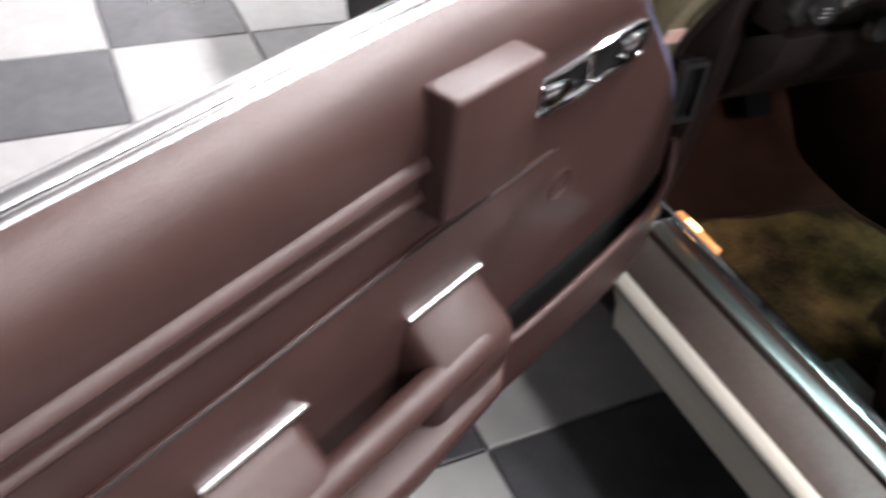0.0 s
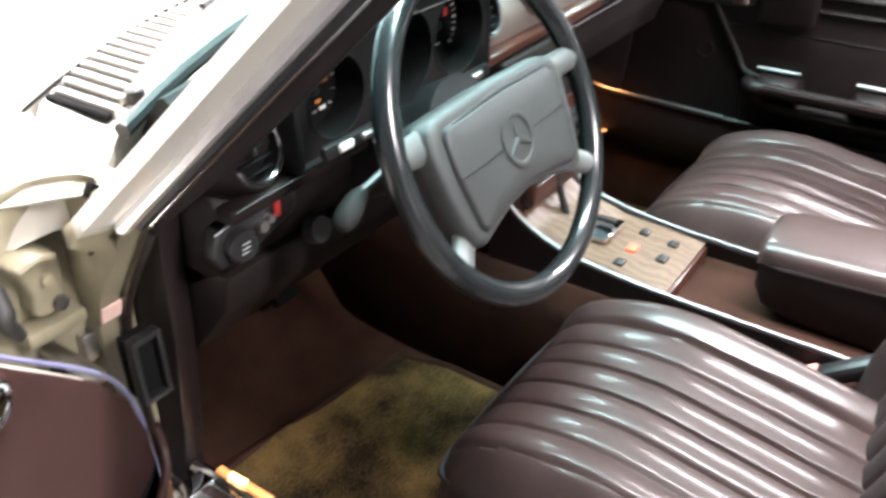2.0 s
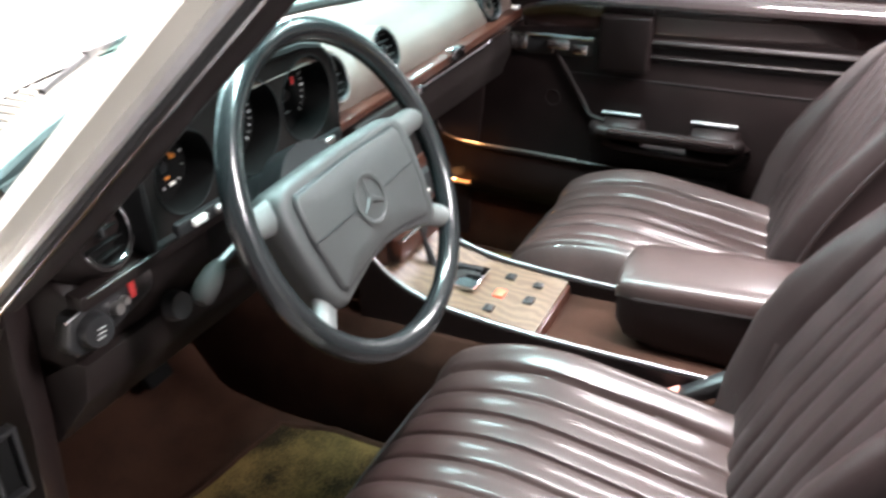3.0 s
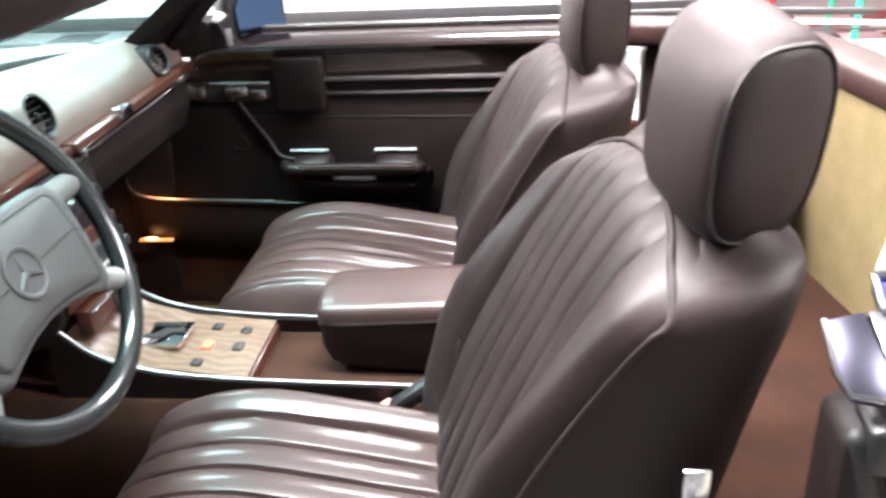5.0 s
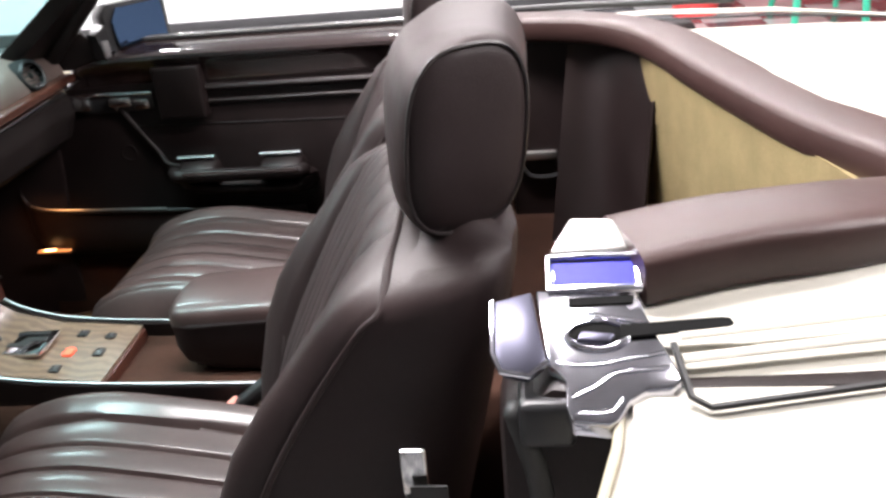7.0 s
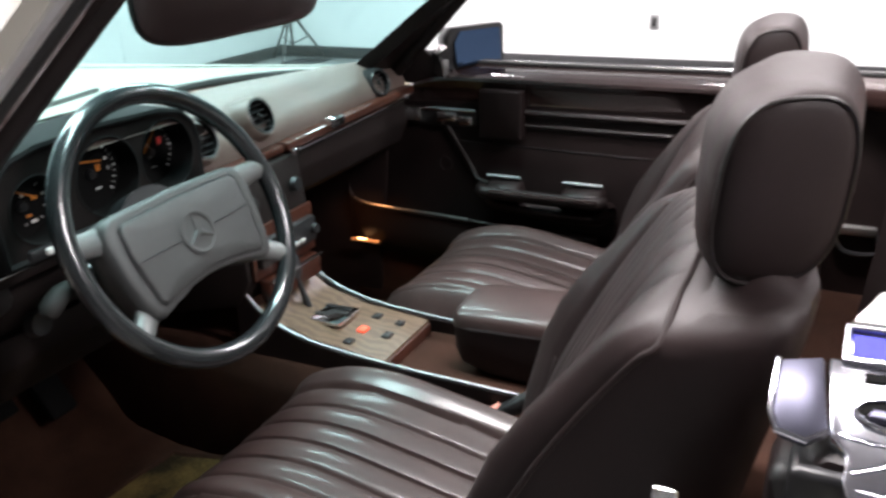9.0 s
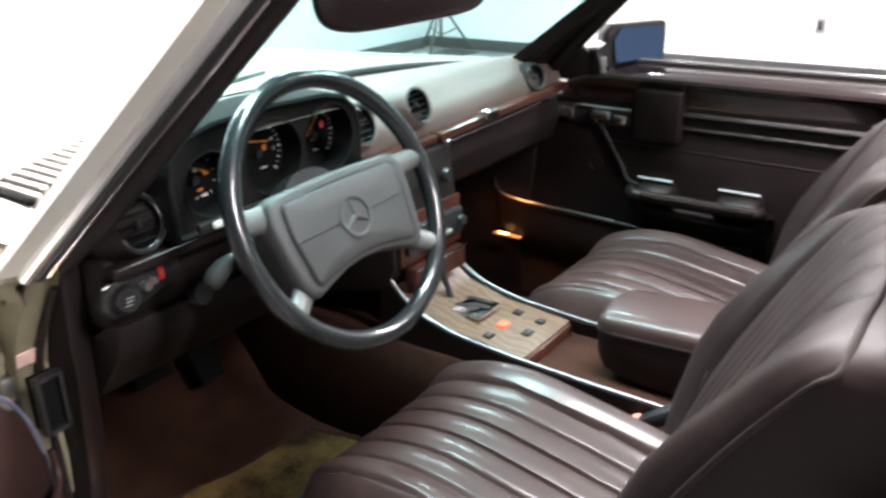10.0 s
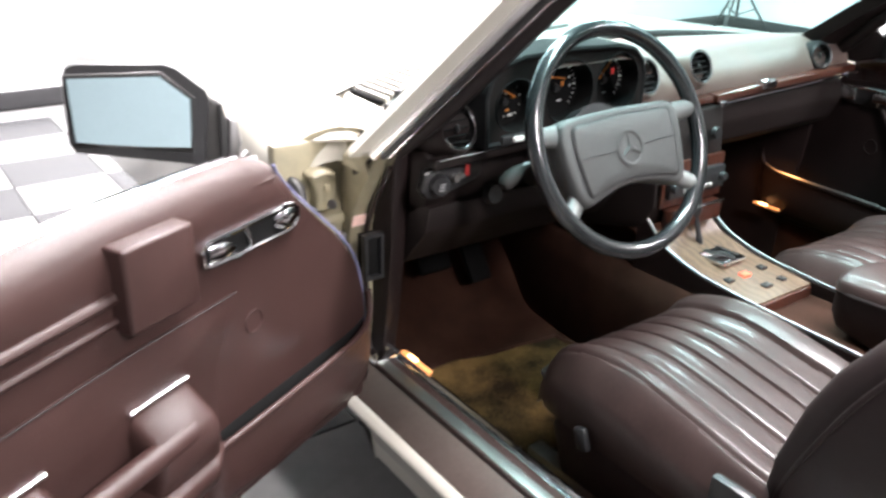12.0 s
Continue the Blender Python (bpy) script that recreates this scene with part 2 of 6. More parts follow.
def sweep(pts, r, n=8, closed=False, flat=1.0):
    pts = [Vector(p) for p in pts]
    k = len(pts)
    tang = []
    for i in range(k):
        a = pts[(i - 1) % k] if closed or i else pts[0]
        b = pts[(i + 1) % k] if closed or i < k - 1 else pts[-1]
        tang.append((b - a).normalized())
    up = Vector((0, 0, 1)) if abs(tang[0].z) < 0.9 else Vector((1, 0, 0))
    side = tang[0].cross(up).normalized()
    rings = []
    for i in range(k):
        side = (side - tang[i] * side.dot(tang[i])).normalized()
        nor = side.cross(tang[i])
        rr = r[i] if isinstance(r, (list, tuple)) else r
        rings.append([pts[i] + side * math.cos(2 * math.pi * j / n) * rr + nor * math.sin(2 * math.pi * j / n) * rr * flat for j in range(n)])
    if closed:
        rings.append(rings[0])
        bm = loft(rings, caps=False)
        bmesh.ops.remove_doubles(bm, verts=bm.verts, dist=1e-6)
        return bm
    return loft(rings)


def band(pts, half_w, half_h, n=24, power=0.42):
    """A level padded strip with a boxy, rounded section along a line."""
    pts = [Vector(p) for p in pts]
    rings = []
    for i, p in enumerate(pts):
        d = (pts[min(i + 1, len(pts) - 1)] - pts[max(i - 1, 0)]).normalized()
        side = Vector((d.y, -d.x, 0)).normalized()
        up = side.cross(d)
        ring = []
        for j in range(n):
            c, s_ = math.cos(2 * math.pi * j / n), math.sin(2 * math.pi * j / n)
            ring.append(p + side * half_w * math.copysign(abs(c) ** power, c) + up * half_h * math.copysign(abs(s_) ** power, s_))
        rings.append(ring)
    return loft(rings)


def smooth_path(pts, steps=6, closed=False):
    """A Catmull-Rom line through the points."""
    pts = [Vector(p) for p in pts]
    n = len(pts)
    out = []
    for i in range(n if closed else n - 1):
        p0 = pts[(i - 1) % n] if closed or i else pts[0]
        p1, p2 = pts[i], pts[(i + 1) % n]
        p3 = pts[(i + 2) % n] if closed or i + 2 < n else pts[-1]
        for s in range(steps):
            t = s / steps
            out.append(0.5 * ((2 * p1) + (p2 - p0) * t + (2 * p0 - 5 * p1 + 4 * p2 - p3) * t * t + (3 * p1 - p0 - 3 * p2 + p3) * t ** 3))
    if not closed:
        out.append(pts[-1])
    return out


def prism(poly, d0, d1, axes, r=0.0, seg=2):
    """A flat outline drawn in two axes, given thickness along the third."""
    third = ({"x", "y", "z"} - set(axes)).pop()
    idx = ["xyz".index(a) for a in axes] + ["xyz".index(third)]
    bm = bmesh.new()

    def at(p, d):
        v = [0, 0, 0]
        v[idx[0]], v[idx[1]], v[idx[2]] = p[0], p[1], d
        return bm.verts.new(v)
    lo, hi = [at(p, d0) for p in poly], [at(p, d1) for p in poly]
    n = len(poly)
    bm.faces.new(lo)
    bm.faces.new(hi[::-1])
    for i in range(n):
        bm.faces.new((lo[i], hi[i], hi[(i + 1) % n], lo[(i + 1) % n]))
    bmesh.ops.recalc_face_normals(bm, faces=bm.faces)
    if r:
        bmesh.ops.bevel(bm, geom=bm.edges[:], offset=r, segments=seg, profile=0.5, affect="EDGES", clamp_overlap=True)
    return bm


def revolve(profile, m, n=32):
    """Turns a profile of (radius, height) round the local z axis."""
    rings = [[m @ Vector((max(r, 1e-5) * math.cos(2 * math.pi * i / n), max(r, 1e-5) * math.sin(2 * math.pi * i / n), h)) for i in range(n)] for r, h in profile]
    return loft(rings)


def sheet(f, nu, nv, thick=None):
    """A surface over the unit square, with thickness along thick where given."""
    bm = bmesh.new()
    g = [[bm.verts.new(f(i / nu, j / nv)) for j in range(nv + 1)] for i in range(nu + 1)]
    for i in range(nu):
        for j in range(nv):
            bm.faces.new((g[i][j], g[i + 1][j], g[i + 1][j + 1], g[i][j + 1]))
    if thick is not None:
        res = bmesh.ops.extrude_face_region(bm, geom=bm.faces[:])
        bmesh.ops.translate(bm, vec=thick, verts=[v for v in res["geom"] if isinstance(v, bmesh.types.BMVert)])
    return bm


def lerp_table(table, t):
    """Straight interpolation in rows of (t, a, b, ...)."""
    if t <= table[0][0]:
        return table[0][1:]
    for a, b in zip(table, table[1:]):
        if t <= b[0]:
            k = (t - a[0]) / (b[0] - a[0])
            return tuple(x + (y - x) * k for x, y in zip(a[1:], b[1:]))
    return table[-1][1:]


def disc_to(centre, normal):
    return Matrix.Translation(centre) @ Vector(normal).to_track_quat("Z", "Y").to_matrix().to_4x4()

# ---- the hall ----
TILE, TX, TY = 0.381, -0.985, 0.252
X0, X1, Y0, Y1 = -5.5, 5.6, -7.6, 4.35
floor = part("floor", rbox(((X0 + X1) / 2, (Y0 + Y1) / 2, -0.11), (X1 - X0 + 0.4, Y1 - Y0 + 0.4, 0.2), 0), GROUND)
tagged(floor, "checkered floor of white and dark grey tiles", "floor", kind="structure")


def wall(name, c, s, label, paint=WALL):
    return tagged(part(name, rbox(c, s, 0), paint), label, "wall", kind="structure")


ymid, xmid, zmid = (Y0 + Y1) / 2, (X0 + X1) / 2, CEILING / 2
wall("wall_east", (X1 + 0.1, (Y1 - 2.1) / 2 - 0.0, zmid), (0.2, Y1 + 2.1, CEILING), "white painted hall wall beside the car")
wall("wall_north", (xmid, Y1 + 0.1, zmid), (X1 - X0 + 0.4, 0.2, CEILING), "white painted hall wall ahead of the car")
# wall_west is out of view; its grey is set to cut light from there
wall("wall_west", (X0 - 0.1, ymid, zmid), (0.2, Y1 - Y0, CEILING), "unseen side wall, grey to weaken the light from the driver's side", WALL_GREY)
wall("wall_south", (xmid + 1.6, Y0 - 0.1, zmid), (X1 - X0 + 3.6, 0.2, CEILING), "white painted hall wall far behind the car")
wall("wall_alcove", (X1 + 2.9, (Y0 - 2.1) / 2, zmid), (0.2, -2.1 - Y0, CEILING), "white wall at the back of the storage bay")
wall("wall_return", (X1 + 1.6, -2.0, zmid), (2.8, 0.2, CEILING), "white return wall of the storage bay")
part("floor_bay", rbox((X1 + 1.5, (Y0 - 2.0) / 2, -0.112), (3.0, -2.0 - Y0, 0.2), 0), GROUND)
tagged(bpy.data.objects["floor_bay"], "grey concrete floor of the storage bay", "floor", kind="structure")
tagged(part("ceiling", rbox((xmid + 1.4, ymid, CEILING + 0.1), (X1 - X0 + 3.6, Y1 - Y0 + 0.4, 0.2), 0), CEIL_GREY), "grey painted hall ceiling", "ceiling", kind="structure")


def trim(name, c, s):
    return tagged(part(name, rbox(c, s, 0.004), BLACK_TRIM), "black vinyl baseboard", "baseboard", kind="structure")


trim("baseboard", (X1 - 0.008, (Y1 - 2.0) / 2, 0.05), (0.016, Y1 + 2.0, 0.1))
trim("baseboard", (xmid, Y1 - 0.008, 0.05), (X1 - X0 - 0.04, 0.016, 0.1))
for jx in (-3.6, -1.2, 1.2, 3.6):
    tagged(part("trim", rbox((jx, Y1 - 0.003, zmid), (0.012, 0.006, CEILING - 0.3), 0.001), WALL), "narrow joint strip on a white wall", "trim", kind="structure")

for tx, ty in TUBES:
    lightbox = thing("ceiling_light", (tx, ty, CEILING), "long white fluorescent ceiling light, lit", "ceiling light", "hall ceiling lights")
    part("housing", rbox((tx, ty, CEILING - 0.045), (0.34, 2.45, 0.09), 0.01), WALL, lightbox)
    for off in (-0.07, 0.07):
        part("tube", sweep([(tx + off, ty - 1.15, CEILING - 0.11), (tx + off, ty + 1.15, CEILING - 0.11)], 0.016, 10), TUBE, lightbox)

outlet = thing("wall_socket", (X1 - 0.004, 0.727, 0.38), "small grey wall socket on the white wall", "socket")
part("plate", rbox((X1 - 0.008, 0.727, 0.383), (0.014, 0.07, 0.11), 0.004), GROUND, outlet)
part("insert", rbox((X1 - 0.017, 0.727, 0.383), (0.006, 0.034, 0.066), 0.002), PLASTIC, outlet)

SXT, SYT = 5.28, 3.98
tripod = thing("light_stand", (SXT, SYT, 0), "black tripod light stand in the hall corner", "tripod")
for k in range(3):
    a = radians(75 + 120 * k)
    part("leg", sweep([(SXT, SYT, 0.46), (SXT + 0.30 * math.cos(a), SYT + 0.30 * math.sin(a), 0.012)], 0.012, 8), PLASTIC, tripod)
    part("brace", sweep([(SXT, SYT, 0.16), (SXT + 0.16 * math.cos(a), SYT + 0.16 * math.sin(a), 0.225)], 0.007, 6), PLASTIC, tripod)
part("column", sweep([(SXT, SYT, 0.12), (SXT, SYT, 1.95)], 0.014, 10), PLASTIC, tripod)
part("collar", sweep([(SXT, SYT, 0.42), (SXT, SYT, 0.50)], 0.024, 10), PLASTIC, tripod)
part("head", rbox((SXT, SYT, 2.0), (0.09, 0.13, 0.1), 0.015), PLASTIC, tripod)

bucket = thing("red_drum", (5.05, -2.03, 0), "red plastic drum standing by the wall end", "drum")
part("body", revolve([(0.0, 0.0), (0.15, 0.0), (0.155, 0.02), (0.165, 0.5), (0.15, 0.56), (0.0, 0.56)], Matrix.Translation((5.05, -2.03, 0)), 28), RED, bucket)
part("rim", revolve([(0.166, 0.47), (0.176, 0.475), (0.176, 0.5), (0.166, 0.505)], Matrix.Translation((5.05, -2.03, 0)), 28), RED, bucket)

ladder = thing("step_ladder", (4.6, -2.75, 0), "green fibreglass step ladder standing open", "ladder")
for sy in (-0.22, 0.22):
    part("rail", sweep([(4.42, -2.75 + sy, 0.0), (4.6, -2.75 + sy * 0.6, 1.7)], 0.024, 6), GREEN, ladder)
    part("rear_rail", sweep([(4.98, -2.75 + sy, 0.0), (4.64, -2.75 + sy * 0.6, 1.68)], 0.02, 6), GREEN, ladder)
for k in range(5):
    z = 0.28 + 0.29 * k
    x = 4.42 + 0.18 * z / 1.7
    part("tread", rbox((x, -2.75, z), (0.075, 0.42 - 0.10 * z / 1.7, 0.025), 0.004), ALU, ladder)
part("top_cap", rbox((4.62, -2.75, 1.715), (0.16, 0.34, 0.05), 0.01), GREEN, ladder)

cabinet = thing("tool_cabinet", (6.6, -3.4, 0), "low red tool cabinet with drawers in the storage bay", "tool cabinet")
part("body", rbox((6.6, -3.4, 0.425), (0.5, 1.6, 0.85), 0.01), RED, cabinet)
for k in range(4):
    part("drawer", rbox((6.345, -3.4, 0.16 + 0.19 * k), (0.02, 1.5, 0.17), 0.006), RED, cabinet)
    part("handle", sweep([(6.325, -3.9, 0.22 + 0.19 * k), (6.325, -2.9, 0.22 + 0.19 * k)], 0.009, 8), CHROME, cabinet)
for k, (by, c, h) in enumerate([(-2.75, OFFWHITE, 0.26), (-3.1, TILE_DARK, 0.3), (-3.55, OFFWHITE, 0.2), (-3.95, GREEN, 0.24)]):
    box = thing("storage_box", (6.6, by, 0.85), "storage box standing on the red cabinet", "box", "boxes on the tool cabinet")
    part("body", rbox((6.6, by, 0.852 + h / 2), (0.28, 0.26, h), 0.008), c, box)
    part("lid", rbox((6.6, by, 0.86 + h), (0.3, 0.28, 0.02), 0.006), c, box)

# ---- the car: shell ----
car = thing("convertible_car", (0, 0, 0), "champagne open two-seat convertible with brown interior, driver's door open", "car")


def both_sides(name, build, material, parent, label="", angle=40):
    """The same panel on the driver's side and, mirrored, on the passenger's side."""
    for m in (None, Matrix.Diagonal((-1, 1, 1, 1))):
        part(name, build(), material, parent, label, m=m, angle=angle)


def hood_z(x, y):
    return 0.872 - 0.05 * max(0.0, (y - 0.5)) / 1.6 - 0.009 * (abs(x) / 0.7) ** 2.4 - 0.16 * max(0.0, y - 1.7) ** 2


def hood_edge(x):
    """Rear edge of the hood, bowed forward in its middle."""
    return 0.520 + 0.252 * (1 - (x / 0.7) ** 2)


def narrowing(y):
    """The hood grows narrower towards the nose."""
    return 1 - 0.12 * min(0.9, max(0.0, y - 0.52))


def hood(u, v):
    x = -0.70 + 1.40 * u
    y = hood_edge(x) + (2.16 - hood_edge(x)) * v
    return (x * narrowing(y), y, hood_z(x, y))


part("hood", sheet(hood, 28, 24, (0, 0, -0.02)), PAINT, car, "champagne hood")


part("hood_gap", sweep([Vector(hood(u / 20, 0)) + Vector((0, -0.005, -0.002)) for u in range(21)], 0.0022, 6), BLACK_MATTE, car)
both_sides("wing_gap", lambda: sweep([Vector(hood(0, v / 20)) + Vector((-0.003, 0, 0.0005)) for v in range(21)], 0.0022, 6), BLACK_MATTE, car)


def cowl(u, v):
    x = -0.70 + 1.40 * u
    lo = 0.376 + 0.125 * (1 - (x / 0.7) ** 2)
    y = lo + (hood_edge(x) - 0.012 - lo) * v
    return (x, y, hood_z(x, y) - 0.004 - 0.006 * (1 - v) - 0.030 * max(0.0, (abs(x) - 0.662) / 0.038))


cowl_part = part("cowl_panel", sheet(cowl, 40, 8, (0, 0, -0.03)), PAINT, car)
for side in (-1, 1):
    for k in range(15):
        x = -0.652 + 0.0255 * k
        near, far = lerp_table([(-0.66, 0.410, 0.528), (-0.60, 0.462, 0.574), (-0.55, 0.500, 0.606), (-0.49, 0.548, 0.638), (-0.43, 0.590, 0.664), (-0.36, 0.638, 0.690), (-0.28, 0.682, 0.707)], x)
        y = (near + far) / 2
        tilt = Matrix.Rotation(side * radians(4), 4, "Y")
        z = hood_z(x, y) - 0.0075
        part("slot", rbox((side * x, y, z + 0.0035), (0.012, far - near, 0.010), 0.003, 1, m=tilt), BLACK_MATTE, cowl_part)
        part("slat", rbox((side * (x + 0.0125), y, z + 0.005), (0.0115, far - near, 0.016), 0.004, 2, m=tilt), PAINT, cowl_part)


def fender(u, v):
    a = u * 2.05
    y0 = 0.372 + 0.10 * min(1.0, max(0.0, (a - 0.3) / 0.5))
    y = y0 + (2.12 - y0) * v
    prof = lerp_table([(0, -0.704, 0), (0.35, -0.755, -0.004), (0.7, -0.815, -0.018), (1.0, -0.855, -0.045), (1.25, -0.876, -0.09), (1.5, -0.885, -0.16), (2.05, -0.885, -0.36)], a)
    inner = 0.7 * (1 - narrowing(y)) * max(0.0, 1 - a / 0.8)
    return (prof[0] + inner + 0.05 * max(0, v - 0.6), y - 0.02 * (1 - u), hood_z(0.7, y) + 0.002 + prof[1] - 0.041 * max(0.0, 1 - (y - y0) / 0.15))


both_sides("fender", lambda: sheet(fender, 22, 20, (0.012, 0, -0.006)), PAINT, car)

# hinge pillar, seen in the gap of the open door
post = part("hinge_pillar", rbox((-0.80, 0.435, 0.575), (0.155, 0.03, 0.47), 0.008), JAMB, car, "yellowed cream hinge pillar")
LIP = [(0, -0.858, 0.470, 0.784), (0.22, -0.818, 0.432, 0.810), (0.36, -0.797, 0.421, 0.823), (0.52, -0.772, 0.411, 0.831), (0.70, -0.7525, 0.390, 0.837), (0.88, -0.731, 0.370, 0.8366), (1, -0.726, 0.352, 0.835)]


def lip(u, v):
    """Turned-in edge of the wing, bending round to the screen pillar."""
    x, y, z = lerp_table(LIP, u)
    curl = math.sin(v * math.pi * 0.8)
    return (x + 0.003 * v, y - 0.010 * curl + 0.018 * v, z + 0.004 * curl - (0.026 + 0.008 * math.sin(u * 9)) * v)


part("inner_flange", sheet(lip, 28, 8, (0, 0.006, -0.002)), JAMB, post, "olive turned-in wing edge")


def gusset(u, v):
    """Folded sheet metal under the wing edge."""
    x, y, z = lerp_table(LIP, 0.16 + 0.80 * u)
    fold = 0.012 * math.sin(u * 7.0 + v * 2.2)
    return (x + 0.018 * v - 0.02 * v * (1 - u), y + 0.022 - 0.030 * v + fold * v, z - 0.022 - (0.045 - 0.012 * math.sin(u * 5)) * v)


part("gusset", sheet(gusset, 24, 12, (0, 0.006, 0)), PAINT, post, "pale folded inner wing panel")
# solid black pieces stand for the shade in the hole and hinge gap
part("drain_hole", prism([(-0.746, 0.820), (-0.730, 0.816), (-0.727, 0.829), (-0.736, 0.834)], 0.343, 0.353, "xz", 0.001), BLACK_MATTE, post)
part("jamb_shade", rbox((-0.800, 0.452, 0.715), (0.125, 0.012, 0.125), 0.003), BLACK_MATTE, post, "black block for the shade behind the hinge")
casting = [(-0.826, 0.752), (-0.800, 0.764), (-0.772, 0.758), (-0.766, 0.735), (-0.774, 0.688), (-0.790, 0.678), (-0.812, 0.684), (-0.806, 0.712), (-0.814, 0.736)]
part("hinge_casting", prism(casting, 0.388, 0.428, "xz", 0.009, 3), JAMB, post, "cream cast door hinge")
part("casting_rib", sweep(smooth_path([(-0.818, 0.386, 0.750), (-0.796, 0.384, 0.756), (-0.776, 0.385, 0.750)]), 0.006, 8), JAMB, post)
part("casting_bolt", revolve([(0, 0), (0.009, 0), (0.009, 0.006), (0, 0.007)], disc_to((-0.783, 0.386, 0.694), (0.1, -1, 0)), 8), DULL_ALU, post)
part("casting_bolt", revolve([(0, 0), (0.008, 0), (0.008, 0.005), (0, 0.006)], disc_to((-0.790, 0.386, 0.728), (0.1, -1, 0)), 8), JAMB, post)
part("check_link", sweep(smooth_path([(-0.846, 0.425, 0.742), (-0.838, 0.400, 0.722), (-0.842, 0.392, 0.698), (-0.830, 0.396, 0.672)]), [0.009, 0.009, 0.012, 0.012, 0.012, 0.012, 0.010, 0.010, 0.010, 0.012, 0.012, 0.012, 0.011, 0.010, 0.010, 0.009, 0.009, 0.008, 0.008], 10), RUBBER, post, "dark door check link")
part("jamb_ledge", rbox((-0.790, 0.412, 0.660), (0.075, 0.05, 0.020), 0.006), JAMB, post)
for hz in (0.47,):
    part("hinge_plate", rbox((-0.815, 0.412, hz), (0.085, 0.018, 0.075), 0.005), JAMB, post)
    part("hinge_arm", sweep(smooth_path([(-0.83, 0.40, hz), (-0.85, 0.345, hz + 0.004), (-0.845, 0.30, hz), (-0.83, 0.285, hz)]), 0.016, 8), JAMB, post)
    part("hinge_pin", sweep([(-0.845, 0.385, hz - 0.045), (-0.845, 0.385, hz + 0.045)], 0.009, 10), ALU, post)
    for by in (-0.022, 0.022):
        part("bolt", revolve([(0, 0), (0.008, 0), (0.008, 0.005), (0, 0.006)], disc_to((-0.795 + by, 0.402, hz + 0.02), (0, -1, 0)), 6), ALU, post)
part("cable_sleeve", sweep(smooth_path([(-0.79, 0.42, 0.59), (-0.80, 0.37, 0.575), (-0.83, 0.34, 0.585), (-0.85, 0.30, 0.58)]), 0.012, 8), RUBBER, post)
part("check_strap", rbox((-0.80, 0.36, 0.63), (0.02, 0.10, 0.014), 0.004), ALU, post)

a_post = [(0.283, 0.822), (0.325, 0.755), (0.375, 0.675), (0.392, 0.63), (0.398, 0.56), (0.392, 0.46), (0.40, 0.385), (0.43, 0.35), (0.60, 0.35), (0.60, 0.79), (0.42, 0.83)]
post_l = part("door_post", prism(a_post, -0.742, -0.69, "yz", 0.006), JAMB, car, "cream door post with a small label")
part("sticker", rbox((-0.727, 0.379, 0.652), (0.034, 0.003, 0.026), 0.001, 1, m=Matrix.Rotation(radians(18), 4, "X")), STICKER, post_l, "small pink and white label")
part("striker", rbox((-0.75, 0.415, 0.60), (0.02, 0.02, 0.04), 0.004), ALU, post_l)
part("door_post", prism(a_post, 0.69, 0.742, "yz", 0.006), JAMB, car)
both_sides("kick_panel", lambda: prism([(0.315, 0.80), (0.33, 0.60), (0.35, 0.44), (0.365, 0.375), (0.365, 0.19), (0.90, 0.19), (0.90, 0.74)], -0.688, -0.655, "yz", 0.005), VINYL_DARK, car)
both_sides("door_seal", lambda: sweep(smooth_path([(-0.706, 0.300, 0.775), (-0.710, 0.352, 0.69), (-0.712, 0.378, 0.63), (-0.712, 0.386, 0.55), (-0.712, 0.380, 0.45), (-0.712, 0.378, 0.39), (-0.712, 0.345, 0.364), (-0.712, 0.22, 0.364)]), 0.005, 8), VINYL_DARK, car)
vent_box = part("post_vent", join(rbox((-0.7535, 0.316, 0.603), (0.007, 0.016, 0.092), 0.002), rbox((-0.7195, 0.316, 0.603), (0.007, 0.016, 0.092), 0.002), rbox((-0.7365, 0.316, 0.6455), (0.028, 0.016, 0.008), 0.002), rbox((-0.7365, 0.316, 0.5605), (0.028, 0.016, 0.008), 0.002)), PLASTIC, car, "black plastic demister socket on the door post")
part("socket_well", rbox((-0.7365, 0.331, 0.603), (0.036, 0.022, 0.082), 0.001), BLACK_MATTE, vent_box)

